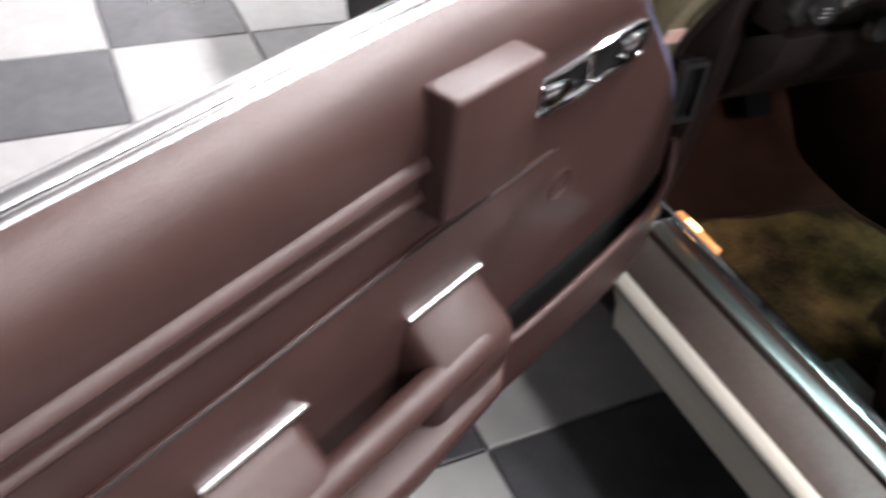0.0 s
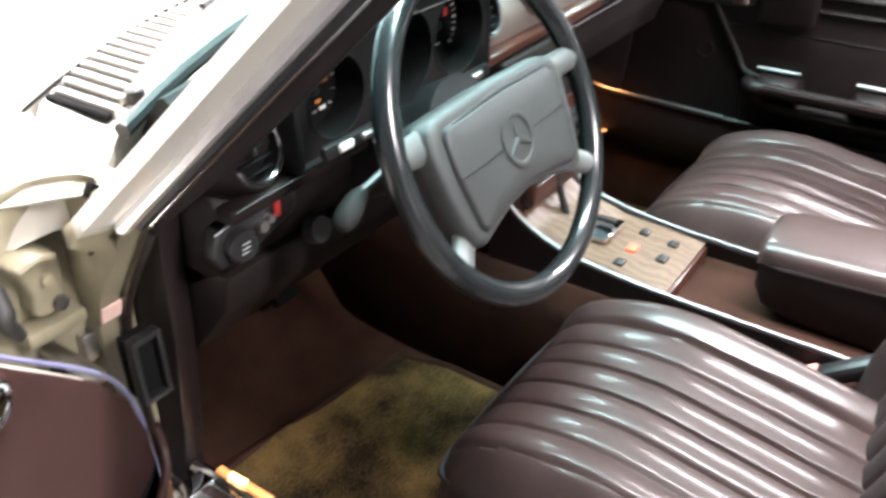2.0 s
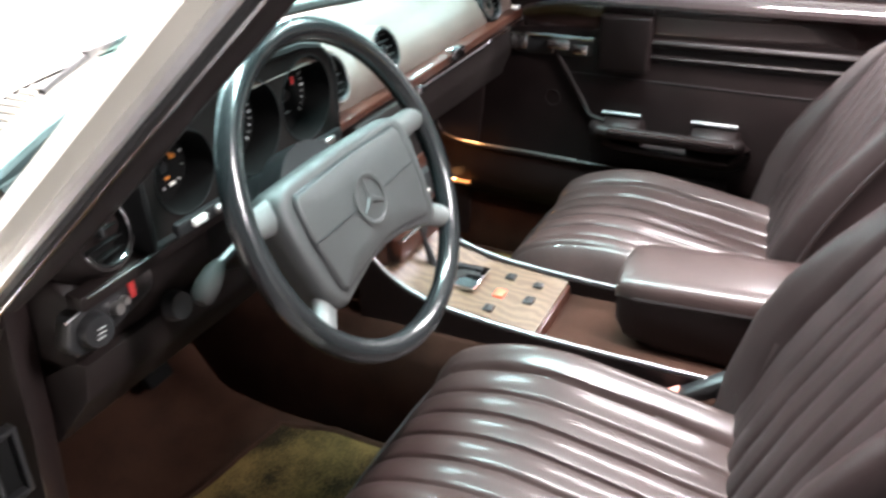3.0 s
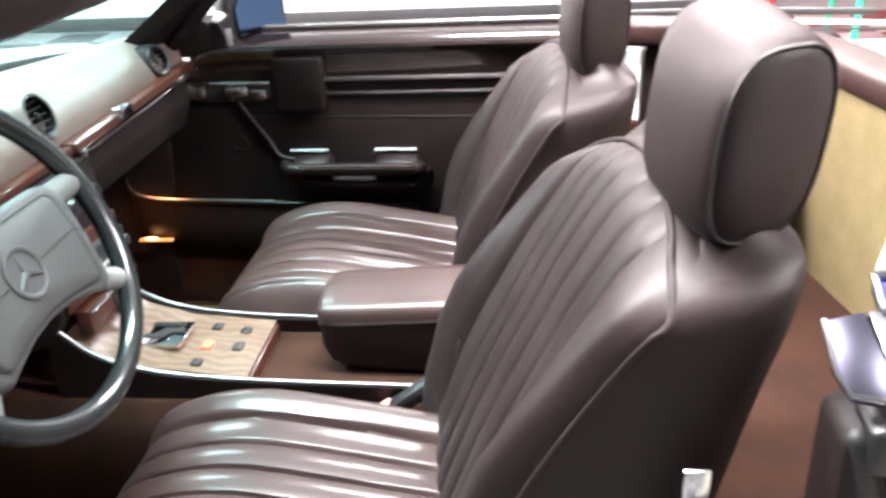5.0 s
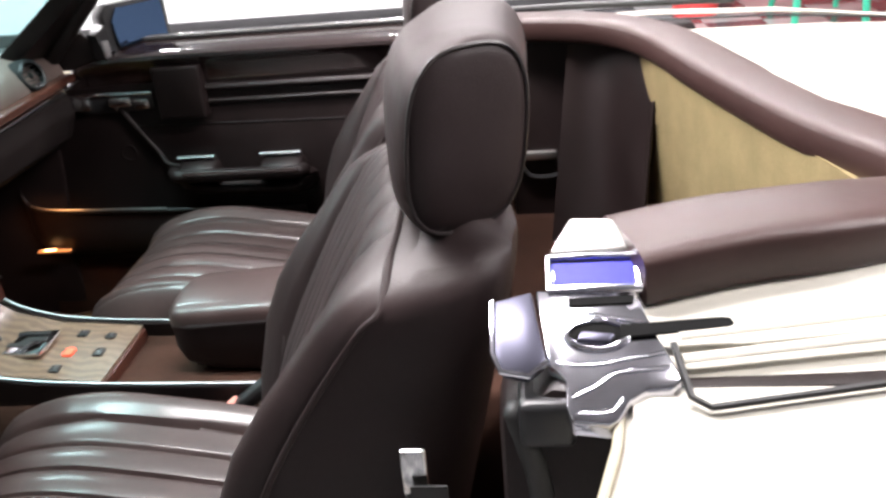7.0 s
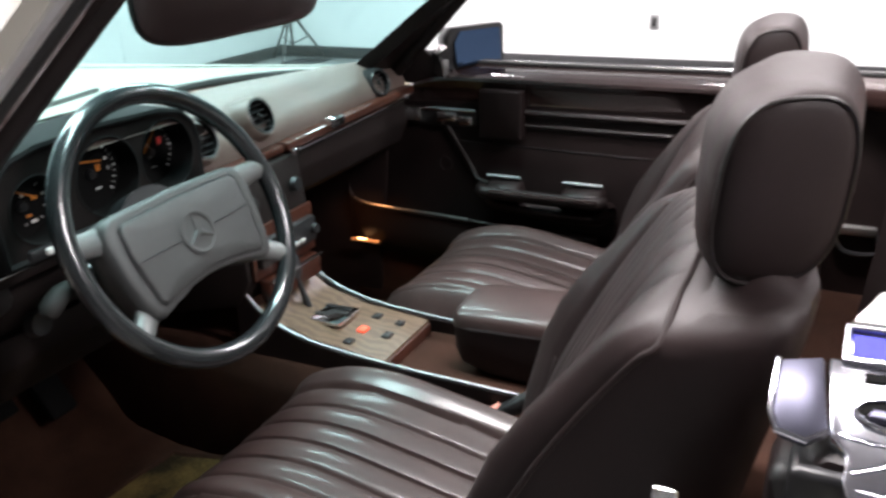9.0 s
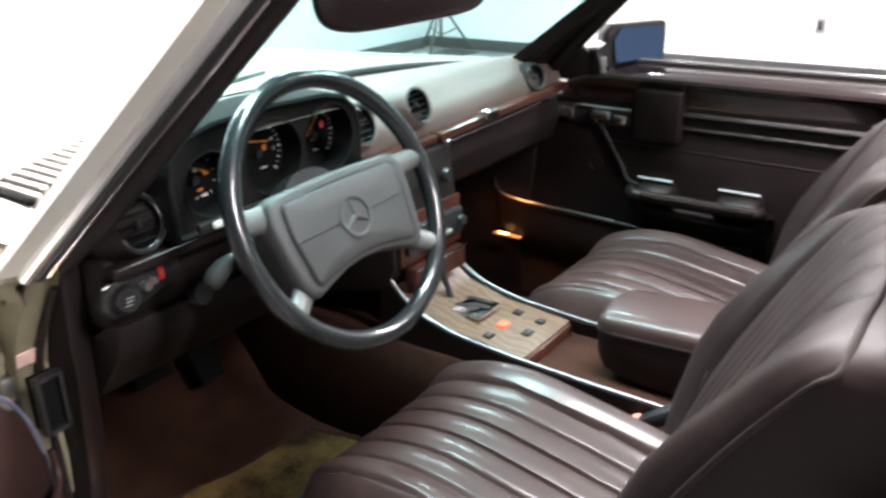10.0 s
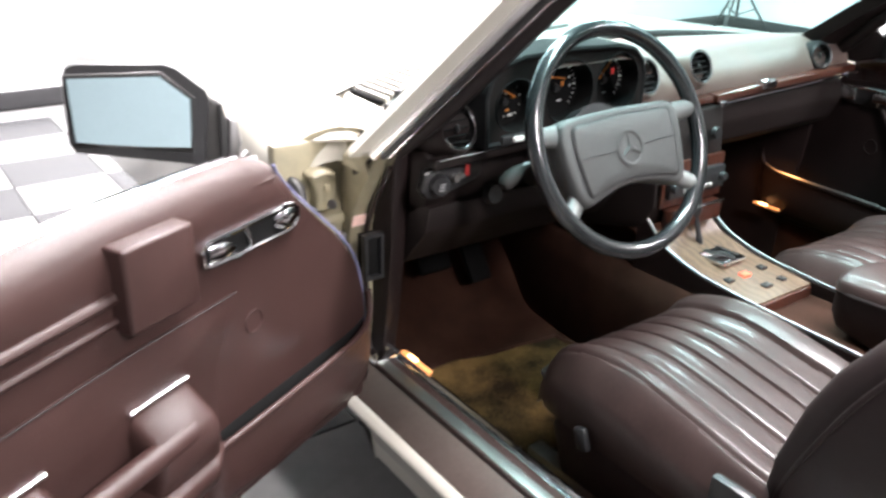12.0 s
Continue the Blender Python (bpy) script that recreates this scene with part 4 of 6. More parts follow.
def car_door(m, vinyl, state):
    """Local axes: x rearward along the door, y towards the cabin, z up."""
    wide = "open" in state
    drop = sag if wide else lambda x: 0.0
    outline = [(0.27, 0.842), (0.235, 0.835), (0.184, 0.793), (0.125, 0.735), (0.072, 0.682), (0.03, 0.62), (0.012, 0.56), (0.006, 0.46), (0.02, 0.345), (LEN - 0.02, 0.345), (LEN, 0.40), (LEN + 0.01, 0.80), (LEN, 0.825)]
    door = part("door", prism(outline, -0.105 if wide else -0.115, -0.010, "xz", 0.006), PAINT, car, state, m=m)
    part("door_panel", prism([(x + (0.004 if x < 0.5 else -0.004), z) for x, z in outline[1:-1]] + [(0.232, 0.845)], -0.0095, 0.004, "xz", 0.003), vinyl, door, m=m)
    # rolled top of the trim
    if wide:
        ring = [(0.002, 0.76), (0.007, 0.785), (0.009, 0.812), (0.006, 0.834), (-0.001, 0.852), (-0.012, 0.865), (-0.024, 0.8725), (-0.035, 0.8755), (-0.037, 0.84), (-0.02, 0.76)]
        stations = ((0.186, 0.8, 0.30), (0.205, 0.95, 0.62), (0.222, 1, 0.84), (0.245, 1, 0.95), (0.28, 1, 1), (0.40, 1, 1), (0.5, 1, 1), (0.65, 1, 1), (0.8, 1, 1), (LEN - 0.02, 1, 1))
    else:
        ring = [(0.002, 0.76), (0.004, 0.80), (0.010, 0.834), (0.020, 0.850), (0.0255, 0.857), (0.024, 0.864), (0.016, 0.8695), (0.004, 0.8735), (-0.020, 0.8775), (-0.062, 0.8815), (-0.062, 0.84), (-0.02, 0.76)]
        stations = ((0.205, 0.6, 0.62), (0.24, 0.9, 0.83), (0.285, 1, 0.95), (0.34, 1, 1), (0.8, 1, 1), (LEN - 0.02, 1, 1))
    part("top_roll", loft([[Vector((x, y * s, 0.76 + (z - 0.76) * h + drop(x))) for y, z in ring] for x, s, h in stations]), vinyl if wide else VINYL_TOP, door, m=m)
    if wide:
        run = [0.27, 0.40, 0.5, 0.62, 0.75, 0.9, LEN]
        for y, z, r, flat, mm, name in ((-0.041, 0.8735, 0.0062, 0.7, SOFT_CHROME, "chrome_belt"), (-0.0505, 0.869, 0.0050, 0.8, RUBBER, "window_seal"), (-0.066, 0.866, 0.0110, 0.55, SOFT_CHROME, "chrome_belt"), (-0.0775, 0.862, 0.0030, 1.0, RUBBER, "window_seal")):
            part(name, sweep([(x, y, z + drop(x)) for x in run], r, 10, flat=flat), mm, door, m=m)
        part("outer_skin", sheet(lambda a, b: (lambda x, p: (x, p[0], p[1] + drop(x)))(0.24 + (LEN - 0.24) * a, lerp_table([(0, -0.078, 0.860), (0.12, -0.098, 0.838), (0.3, -0.128, 0.79), (0.5, -0.150, 0.70), (1, -0.146, 0.35)], b)), 14, 14, (0, 0.012, -0.004)), PAINT, door, "champagne outer door skin", m=m)
    else:
        part("window_seal", rbox((0.73, -0.067, 0.886), (0.82, 0.008, 0.010), 0.003), RUBBER, door, m=m)
        part("chrome_belt", sweep([(0.33, -0.080, 0.887), (0.75, -0.080, 0.888), (LEN, -0.080, 0.887)], 0.006, 8), SOFT_CHROME, door, m=m)
        part("glass_edge", rbox((0.75, -0.0735, 0.888), (0.8, 0.003, 0.006), 0.001), ALU, door, m=m)
        part("outer_cap", sheet(lambda a, b: lerp_table([(0, 0.29, -0.09, 0.885), (1, LEN, -0.09, 0.885)], a)[:1] + lerp_table([(0, -0.088, 0.888), (0.35, -0.120, 0.885), (0.7, -0.146, 0.860), (1, -0.152, 0.74)], b), 12, 8, (0, 0.012, -0.008)), PAINT, door, m=m)
        part("outer_skin", sheet(lambda a, b: (0.24 + (LEN - 0.24) * a, -0.150 - 0.01 * math.sin(b * 3.1), 0.745 - 0.40 * b), 8, 8, (0, 0.02, 0)), PAINT, door, m=m)
    # two ridges
    for z, r in ((0.7815, 0.0115), (0.7495, 0.0075)):
        part("ridge", sweep([(x, 0.004, z + drop(x)) for x in (0.50, 0.65, 0.8, LEN - 0.03)], r, 10, flat=0.85), vinyl, door, m=m)
    part("panel_seam", sweep([(x, 0.0128, z + drop(x)) for x, z in ((0.345, 0.702), (0.53, 0.699), (0.75, 0.696), (LEN - 0.03, 0.693))], 0.0013, 6), PIPING, door, m=m)
    # raised lower pad with a swept front edge
    pad = [(0.345, 0.701), (0.37, 0.655), (0.398, 0.60), (0.405, 0.50), (0.405, 0.46), (LEN - 0.03, 0.46), (LEN - 0.03, 0.692 + drop(LEN)), (0.8, 0.694 + drop(0.8)), (0.53, 0.698)]
    part("lower_pad", prism(pad, 0.0035, 0.0125, "xz", 0.004), vinyl, door, m=m)
    if not wide:
        part("pad_edge", sweep(smooth_path([(0.305, 0.007, 0.755), (0.318, 0.008, 0.73), (0.346, 0.010, 0.69), (0.382, 0.014, 0.637), (0.405, 0.03, 0.612), (0.44, 0.04, 0.606)]), 0.0055, 8), vinyl, door, m=m)
    # square pad behind the handle
    pu, pz, pw, ph = (0.491, 0.7885, 1.03, 0.95) if wide else (0.470, 0.7785, 1.0, 1.0)
    part("square_pad", loft([[Vector((pu + sx * w * pw, d, pz + sz * h * ph)) for sx, sz in ((-1, -0.92), (-0.98, -0.98), (-0.92, -1), (0.92, -1), (0.98, -0.98), (1, -0.92), (1, 0.92), (0.98, 0.98), (0.92, 1), (-0.92, 1), (-0.98, 0.98), (-1, 0.92))] for w, h, d in ((0.056, 0.060, -0.002), (0.056, 0.060, 0.028), (0.0553, 0.0593, 0.0315), (0.0535, 0.0573, 0.034), (0.051, 0.055, 0.0352))]), vinyl, door, m=m, angle=60)
    # inner handle in chrome
    if wide:
        rim_ = [(0.197, 0.774), (0.200, 0.764), (0.210, 0.757), (0.226, 0.755), (0.39, 0.7585), (0.399, 0.763), (0.401, 0.786), (0.394, 0.793), (0.225, 0.796), (0.207, 0.792), (0.199, 0.784)]
        pull = part("handle_plate", prism(rim_, 0.004, 0.009, "xz", 0.002), BLACK_MATTE, door, "black recess of the door handle", m=m)
        part("bezel", sweep([(x, 0.0105, z) for x, z in rim_], 0.0037, 8, closed=True), CHROME, pull, "chrome handle bezel", m=m)
        part("lever", loft([[Vector((x, d + 0.004 * math.cos(a), z + hh * math.sin(a))) for a in [2 * math.pi * k / 12 for k in range(12)]] for x, d, z, hh in ((0.202, 0.011, 0.776, 0.008), (0.212, 0.013, 0.776, 0.014), (0.228, 0.015, 0.776, 0.016), (0.242, 0.013, 0.777, 0.013), (0.252, 0.010, 0.778, 0.007))]), CHROME, pull, "chrome release lever", m=m, angle=60)
        part("lever_end", loft([[Vector((x, d + 0.004 * math.cos(a), z + hh * math.sin(a))) for a in [2 * math.pi * k / 12 for k in range(12)]] for x, d, z, hh in ((0.338, 0.009, 0.770, 0.005), (0.352, 0.013, 0.773, 0.010), (0.372, 0.015, 0.775, 0.014), (0.392, 0.012, 0.776, 0.013))]), CHROME, pull, "chrome grip shell", m=m, angle=60)
        part("lock_slide", prism([(0.300, 0.757), (0.307, 0.757), (0.319, 0.794), (0.312, 0.794)], 0.009, 0.0135, "xz", 0.0015), SOFT_CHROME, pull, m=m)
        part("lower_strip", sweep([(0.395, 0.012, 0.7605), (0.34, 0.0125, 0.7575), (0.31, 0.012, 0.757)], 0.0042, 8), CHROME, pull, m=m)
    else:
        pull = part("handle_plate", prism([(0.195, 0.765), (0.205, 0.742), (0.225, 0.735), (0.38, 0.737), (0.396, 0.745), (0.394, 0.778), (0.225, 0.782), (0.205, 0.778)], 0.004, 0.010, "xz", 0.003), PLASTIC, door, "black recess of the door handle", m=m)
        part("top_strip", sweep([(0.200, 0.011, 0.779), (0.30, 0.012, 0.781), (0.396, 0.011, 0.779)], 0.0045, 6), SOFT_CHROME, pull, m=m)
        part("pull_lever", rbox((0.318, 0.016, 0.762), (0.055, 0.012, 0.024), 0.005), SOFT_CHROME, pull, m=m)
        part("lever", rbox((0.222, 0.014, 0.760), (0.044, 0.008, 0.03), 0.004), SOFT_CHROME, pull, m=m)
        part("lever_end", rbox((0.368, 0.013, 0.754), (0.036, 0.008, 0.024), 0.004), SOFT_CHROME, pull, m=m)
        part("lock_slide", rbox((0.305, 0.013, 0.758), (0.008, 0.008, 0.036), 0.003), SOFT_CHROME, pull, m=m)
    # armrest: a low body, two raised ends with chrome strips and a roll that leaves a deep grip between them
    up = 0.0 if wide else 0.014

    def arm_ring(x, d, z1, z2):
        return [Vector((x, a, b + up + drop(x))) for a, b in ((0.002, z1), (d * 0.6, z1), (d * 0.9, z1 + 0.012), (d, z1 + 0.03), (d, z2 - 0.006), (d - 0.006, z2), (0.002, z2))]
    low = 0.0 if wide else 0.062
    arm = part("armrest", loft([arm_ring(r[0], r[1], min(r[2] + low, r[3] - 0.004) if wide else r[2] + low, r[3] if wide else r[3] + 0.035) for r in ((0.425, 0.030, 0.50, 0.525), (0.44, 0.055, 0.478, 0.515), (0.47, 0.074, 0.462, 0.510), (0.60, 0.080, 0.452, 0.510), (0.72, 0.078, 0.450, 0.510)) + (((0.98, 0.06, 0.455, 0.515), (1.04, 0.03, 0.47, 0.52)) if wide else ((0.745, 0.06, 0.455, 0.532), (0.76, 0.03, 0.47, 0.52)))]), vinyl, door, m=m, angle=50)
    if wide:
        section = ((0.004, 0.50), (0.050, 0.50), (0.064, 0.515), (0.070, 0.545), (0.069, 0.570), (0.062, 0.583), (0.048, 0.593), (0.030, 0.605), (0.016, 0.614), (0.004, 0.616))
        spans, bars = ((0.446, 0.562), (0.680, 0.99)), ((0.456, 0.556), (0.682, 0.784))
        roll = smooth_path([(0.475, 0.046, 0.566), (0.50, 0.0525, 0.569), (0.62, 0.0535, 0.569), (0.80, 0.0535, 0.567), (0.98, 0.048, 0.562), (1.04, 0.03, 0.552)], 5)
        ends = ((0, 0.62, 0.020), (0.003, 0.82, 0.008), (0.010, 0.95, 0.002), (0.020, 1, 0), (-0.012, 1, 0), (-0.004, 0.92, 0.005), (0, 0.75, 0.014))
    else:
        section = ((0.004, 0.562), (0.062, 0.562), (0.066, 0.582), (0.052, 0.592), (0.034, 0.597), (0.016, 0.602), (0.004, 0.603))
        spans, bars = ((0.425, 0.530), (0.622, 0.738)), ((0.430, 0.520), (0.630, 0.727))
        roll = smooth_path([(0.425, 0.018, 0.574), (0.420, 0.036, 0.576), (0.432, 0.060, 0.577), (0.46, 0.070, 0.577), (0.62, 0.073, 0.577), (0.72, 0.070, 0.576), (0.738, 0.05, 0.574)], 5)
        ends = ((0, 0.3, 0.020), (0.006, 0.75, 0.006), (0.018, 1, 0), (-0.014, 1, 0), (-0.004, 0.9, 0.006), (0, 0.7, 0.016))
    half = len(ends) // 2 + len(ends) % 2
    for a, b in spans:
        stops = [((a if i < half else b) + e[0], e[1], e[2]) for i, e in enumerate(ends)]
        part("arm_pad", loft([[Vector((x, y * k, 0.52 + (z - 0.52) * (1 if k == 1 else 0.5 + 0.5 * k) - dz + up + drop(x))) for y, z in section] for x, k, dz in stops]), vinyl, arm, m=m, angle=60)
    part("armrest_roll", sweep([p + Vector((0, 0, up + drop(p.x))) for p in roll], 0.0175 if wide else 0.015, 16), vinyl, arm, m=m)
    if not wide:
        # extra glossy strip, shaped to give the armrest edge its highlight
        part("armrest_glint", sweep([p + Vector((0, 0.010, 0.006 + up)) for p in roll[15:-4]], 0.0065, 8), VINYL_TOP, arm, "thin glossy strip added for the armrest's lit edge", m=m)
    for a, b in bars:
        part("chrome_strip", sweep([(x, 0.014 if wide else 0.026, (0.6205 if wide else 0.6075) + up + drop(x)) for x in (a, (a + b) / 2, b)], 0.0048 if wide else 0.0058, 10, flat=0.8), SOFT_CHROME if wide else DULL_ALU, arm, "bright armrest strip", m=m)
    # lower map pocket
    lip = smooth_path([(0.006, 0.008, 0.560), (0.008, 0.013, 0.530), (0.030, 0.024, 0.512), (0.08, 0.034, 0.504), (0.16, 0.040, 0.502), (0.28, 0.042, 0.500), (0.38, 0.040, 0.496), *([(0.425, 0.034, 0.490), (0.440, 0.018, 0.484)] if wide else [(0.55, 0.038, 0.492), (0.72, 0.03, 0.488)])], 4)
    pocket = part("map_pocket", loft([[Vector((p.x, p.y - 0.005, p.z)), Vector((p.x, p.y, p.z)), Vector((p.x + 0.004, p.y + 0.002, 0.44)), Vector((p.x + 0.008, p.y - 0.004, 0.398)), Vector((p.x + 0.01, max(0.010, p.y - 0.012), 0.382)), Vector((p.x + 0.01, 0.006, 0.372)), Vector((p.x + 0.004, p.y - 0.006, 0.44))] for p in lip]), vinyl, door, m=m)
    part("pocket_lip", sweep(lip, 0.0058, 10), vinyl, pocket, m=m)
    # black sheets stand in for the shade deep inside the pocket
    inner = [p for p in lip if 0.02 < p.x < 0.43]
    part("pocket_shade", loft([[Vector((p.x, a, b)) for a, b in ((0.0046, p.z - 0.006), (0.0062, p.z - 0.008), (0.0062, 0.405), (p.y - 0.0085, 0.405), (p.y - 0.0075, p.z - 0.010), (p.y - 0.0060, p.z - 0.008), (p.y - 0.0060, 0.395), (0.0046, 0.395))] for p in inner]), BLACK_MATTE, pocket, "black sheets that imitate the shade inside the pocket", m=m)
    if not wide:
        part("pocket_strip", sweep([p + Vector((0, 0.002, 0.006)) for p in lip[8:-8]], 0.0026, 6), ALU, pocket, m=m)
    part("kick_strip", rbox((0.78, 0.014, 0.41), (0.66, 0.020, 0.09), 0.008), vinyl, door, m=m)
    part("edge_film", sweep(smooth_path([(0.228, -0.006, 0.858), (0.214, -0.006, 0.834), (0.176, -0.006, 0.792), (0.065, -0.006, 0.684), (0.022, -0.006, 0.62), (0.004, -0.006, 0.55), (-0.002, -0.006, 0.46)]), 0.0028, 6), EDGE_FILM, door, "blue-white protective edge film", m=m)
    part("round_mark", sweep([(0.305 + 0.018 * math.cos(k * math.pi / 12), 0.0045, 0.634 + 0.018 * math.sin(k * math.pi / 12)) for k in range(24)], 0.0016, 6, closed=True), vinyl, door, m=m)
    return door


door_l = car_door(DOOR_L, VINYL, "driver's door, swung wide open, red-brown vinyl trim")
# same trim as the driver's, darkened here in place of shade
door_r = car_door(DOOR_R, VINYL_DARK, "closed passenger door, vinyl trim painted dark for its shade")


def side_mirror(m, glass, label, drop=0.0):
    """Local axes as the door's; the glass looks rearward."""
    m = m @ Matrix.Translation((0, 0, -drop))
    mir = part("side_mirror", loft([[Vector((x, -0.19 + a * w, 0.965 + b * h)) for a, b in ((-1, -0.86), (-0.9, -1), (0.85, -1), (1, -0.85), (1, 0.55), (0.8, 1), (-0.9, 1), (-1, 0.86))] for x, w, h in ((0.215, 0.075, 0.045), (0.235, 0.105, 0.062), (0.285, 0.112, 0.068), (0.300, 0.110, 0.066))]), PLASTIC, car, label, m=m, angle=50)
    part("mirror_glass", prism([(-0.280, 0.912), (-0.104, 0.910), (-0.101, 0.985), (-0.125, 1.018), (-0.276, 1.018), (-0.283, 1.01)], 0.3005, 0.3035, "yz"), glass, mir, m=m @ Matrix.Translation((0.302, 0, 0.965)) @ Matrix.Rotation(radians(-6), 4, "Y") @ Matrix.Translation((-0.296, 0, -0.965)))
    part("mirror_foot", loft([[Vector((x, y, z)) for x, y, z in r] for r in ([(0.235, -0.088, 0.915), (0.30, -0.088, 0.915), (0.30, -0.088, 0.985), (0.25, -0.088, 0.985)], [(0.225, -0.045, 0.885), (0.325, -0.045, 0.885), (0.295, -0.045, 0.955), (0.255, -0.045, 0.955)])]), PLASTIC, mir, m=m)
    part("foot_chrome", rbox((0.318, -0.055, 0.915), (0.008, 0.022, 0.050), 0.003), DULL_ALU, mir, m=m)
    return mir


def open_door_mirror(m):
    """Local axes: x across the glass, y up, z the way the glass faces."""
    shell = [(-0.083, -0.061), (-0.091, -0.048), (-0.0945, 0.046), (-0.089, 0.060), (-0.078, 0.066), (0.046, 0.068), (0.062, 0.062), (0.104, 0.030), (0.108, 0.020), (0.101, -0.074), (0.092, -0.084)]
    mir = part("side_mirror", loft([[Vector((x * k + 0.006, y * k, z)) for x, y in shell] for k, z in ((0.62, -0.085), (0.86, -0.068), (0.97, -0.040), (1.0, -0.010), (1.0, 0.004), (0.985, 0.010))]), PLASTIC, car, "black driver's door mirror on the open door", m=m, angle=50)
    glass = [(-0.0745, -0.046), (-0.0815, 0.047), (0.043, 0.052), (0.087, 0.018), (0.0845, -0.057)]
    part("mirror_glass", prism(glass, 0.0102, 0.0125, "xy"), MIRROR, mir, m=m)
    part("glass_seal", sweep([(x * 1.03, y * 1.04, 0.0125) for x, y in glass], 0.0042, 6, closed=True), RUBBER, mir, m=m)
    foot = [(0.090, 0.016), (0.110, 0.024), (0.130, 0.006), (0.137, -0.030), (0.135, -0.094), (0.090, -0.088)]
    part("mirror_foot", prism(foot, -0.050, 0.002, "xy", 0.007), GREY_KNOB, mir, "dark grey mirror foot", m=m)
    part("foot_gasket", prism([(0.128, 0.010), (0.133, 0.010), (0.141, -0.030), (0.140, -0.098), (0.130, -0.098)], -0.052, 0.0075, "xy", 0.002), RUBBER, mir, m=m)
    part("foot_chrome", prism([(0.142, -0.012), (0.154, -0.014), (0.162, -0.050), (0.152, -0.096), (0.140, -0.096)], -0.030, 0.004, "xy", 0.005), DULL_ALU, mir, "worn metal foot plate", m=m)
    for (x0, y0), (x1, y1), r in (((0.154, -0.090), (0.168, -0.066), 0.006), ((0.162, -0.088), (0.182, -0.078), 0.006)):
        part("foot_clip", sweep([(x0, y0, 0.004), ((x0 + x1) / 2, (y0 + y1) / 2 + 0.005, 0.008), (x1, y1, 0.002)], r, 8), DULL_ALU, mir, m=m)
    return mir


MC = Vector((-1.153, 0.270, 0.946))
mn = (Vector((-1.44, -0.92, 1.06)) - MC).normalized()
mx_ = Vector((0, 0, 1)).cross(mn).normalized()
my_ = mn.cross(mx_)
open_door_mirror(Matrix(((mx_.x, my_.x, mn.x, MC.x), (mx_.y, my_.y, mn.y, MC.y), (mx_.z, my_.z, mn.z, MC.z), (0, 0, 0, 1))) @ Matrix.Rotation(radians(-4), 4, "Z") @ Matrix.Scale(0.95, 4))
side_mirror(DOOR_R @ Matrix.Translation((0.302, -0.027, 0)) @ Matrix.Rotation(radians(30), 4, "Z") @ Matrix.Translation((0, 0, 0.86)) @ Matrix.Scale(0.78, 4) @ Matrix.Translation((-0.26, 0.10, -0.86)), MIRROR_DIM, "black passenger door mirror", 0.022)

# ---- seats ----
SX = -0.362
seat = thing("car_seat", (SX, -0.25, 0.21), "brown leather bucket seat with pleated centre panel", "car seat", "pair of front seats")


def groove(w, half, pitch, depth):
    if abs(w) > half + pitch * 0.5:
        return 0.0
    d = abs((w / pitch + 0.5) % 1.0 - 0.5)
    return depth * (0.75 * max(0.0, 1 - d / 0.075) ** 0.8 + 0.62 * (1 - 2 * d) ** 2)


def across(n, half, sq=5.0):
    """Even steps across, denser where the pleats lie."""
    return [half * (2 * i / n - 1) for i in range(n + 1)]


def cushion_ring(y, half, top, bottom, pleat):
    pts = []
    for w in across(120, half):
        q = abs(w) / half
        crown = (0.019 if w > 0 else 0.009) * math.exp(-((abs(w) - 0.168) / 0.036) ** 2)
        edge = 0.055 * max(0.0, (q - 0.74) / 0.26) ** 2.3
        pts.append(Vector((SX + w, y, top + crown - edge - groove(w + 0.022, 0.130, 0.05, 0.0080 * pleat))))
    for w, z in ((half + 0.004, top - 0.085), (half - 0.004, bottom + 0.02), (half - 0.03, bottom), (0, bottom), (-half + 0.03, bottom), (-half + 0.004, bottom + 0.02), (-half - 0.004, top - 0.085)):
        pts.append(Vector((SX + w, y, max(bottom, z))))
    return pts


cush = [(0.040, 0.165, 0.437, 0.385, 0), (0.034, 0.190, 0.455, 0.372, 0.5), (0.022, 0.200, 0.472, 0.365, 1), (0.006, 0.206, 0.486, 0.360, 1), (-0.015, 0.210, 0.4975, 0.360, 1), (-0.040, 0.212, 0.507, 0.360, 1), (-0.065, 0.214, 0.5145, 0.360, 1), (-0.090, 0.215, 0.5195, 0.360, 1), (-0.120, 0.216, 0.523, 0.360, 1), (-0.160, 0.217, 0.5235, 0.360, 1), (-0.200, 0.218, 0.519, 0.360, 1), (-0.300, 0.218, 0.503, 0.360, 1), (-0.400, 0.214, 0.486, 0.360, 1), (-0.470, 0.205, 0.474, 0.360, 0.5), (-0.500, 0.190, 0.462, 0.360, 0)]
part("seat_cushion", loft([cushion_ring(*r) for r in cush]), LEATHER, seat)
part("cushion_piping", sweep(smooth_path([(SX - 0.208, -0.40, 0.418), (SX - 0.212, -0.2, 0.436), (SX - 0.206, -0.05, 0.445), (SX - 0.195, 0.018, 0.435), (SX - 0.16, 0.040, 0.436), (SX, 0.045, 0.438), (SX + 0.16, 0.040, 0.436), (SX + 0.195, 0.018, 0.435), (SX + 0.206, -0.05, 0.445), (SX + 0.212, -0.2, 0.436), (SX + 0.208, -0.40, 0.418)]), 0.0045, 6), PIPING, seat)
part("seat_base", prism([(-0.46, 0.37), (-0.02, 0.372), (0.0, 0.35), (-0.03, 0.255), (-0.44, 0.255)], SX - 0.19, SX + 0.19, "yz", 0.01), LEATHER_SIDE, seat)
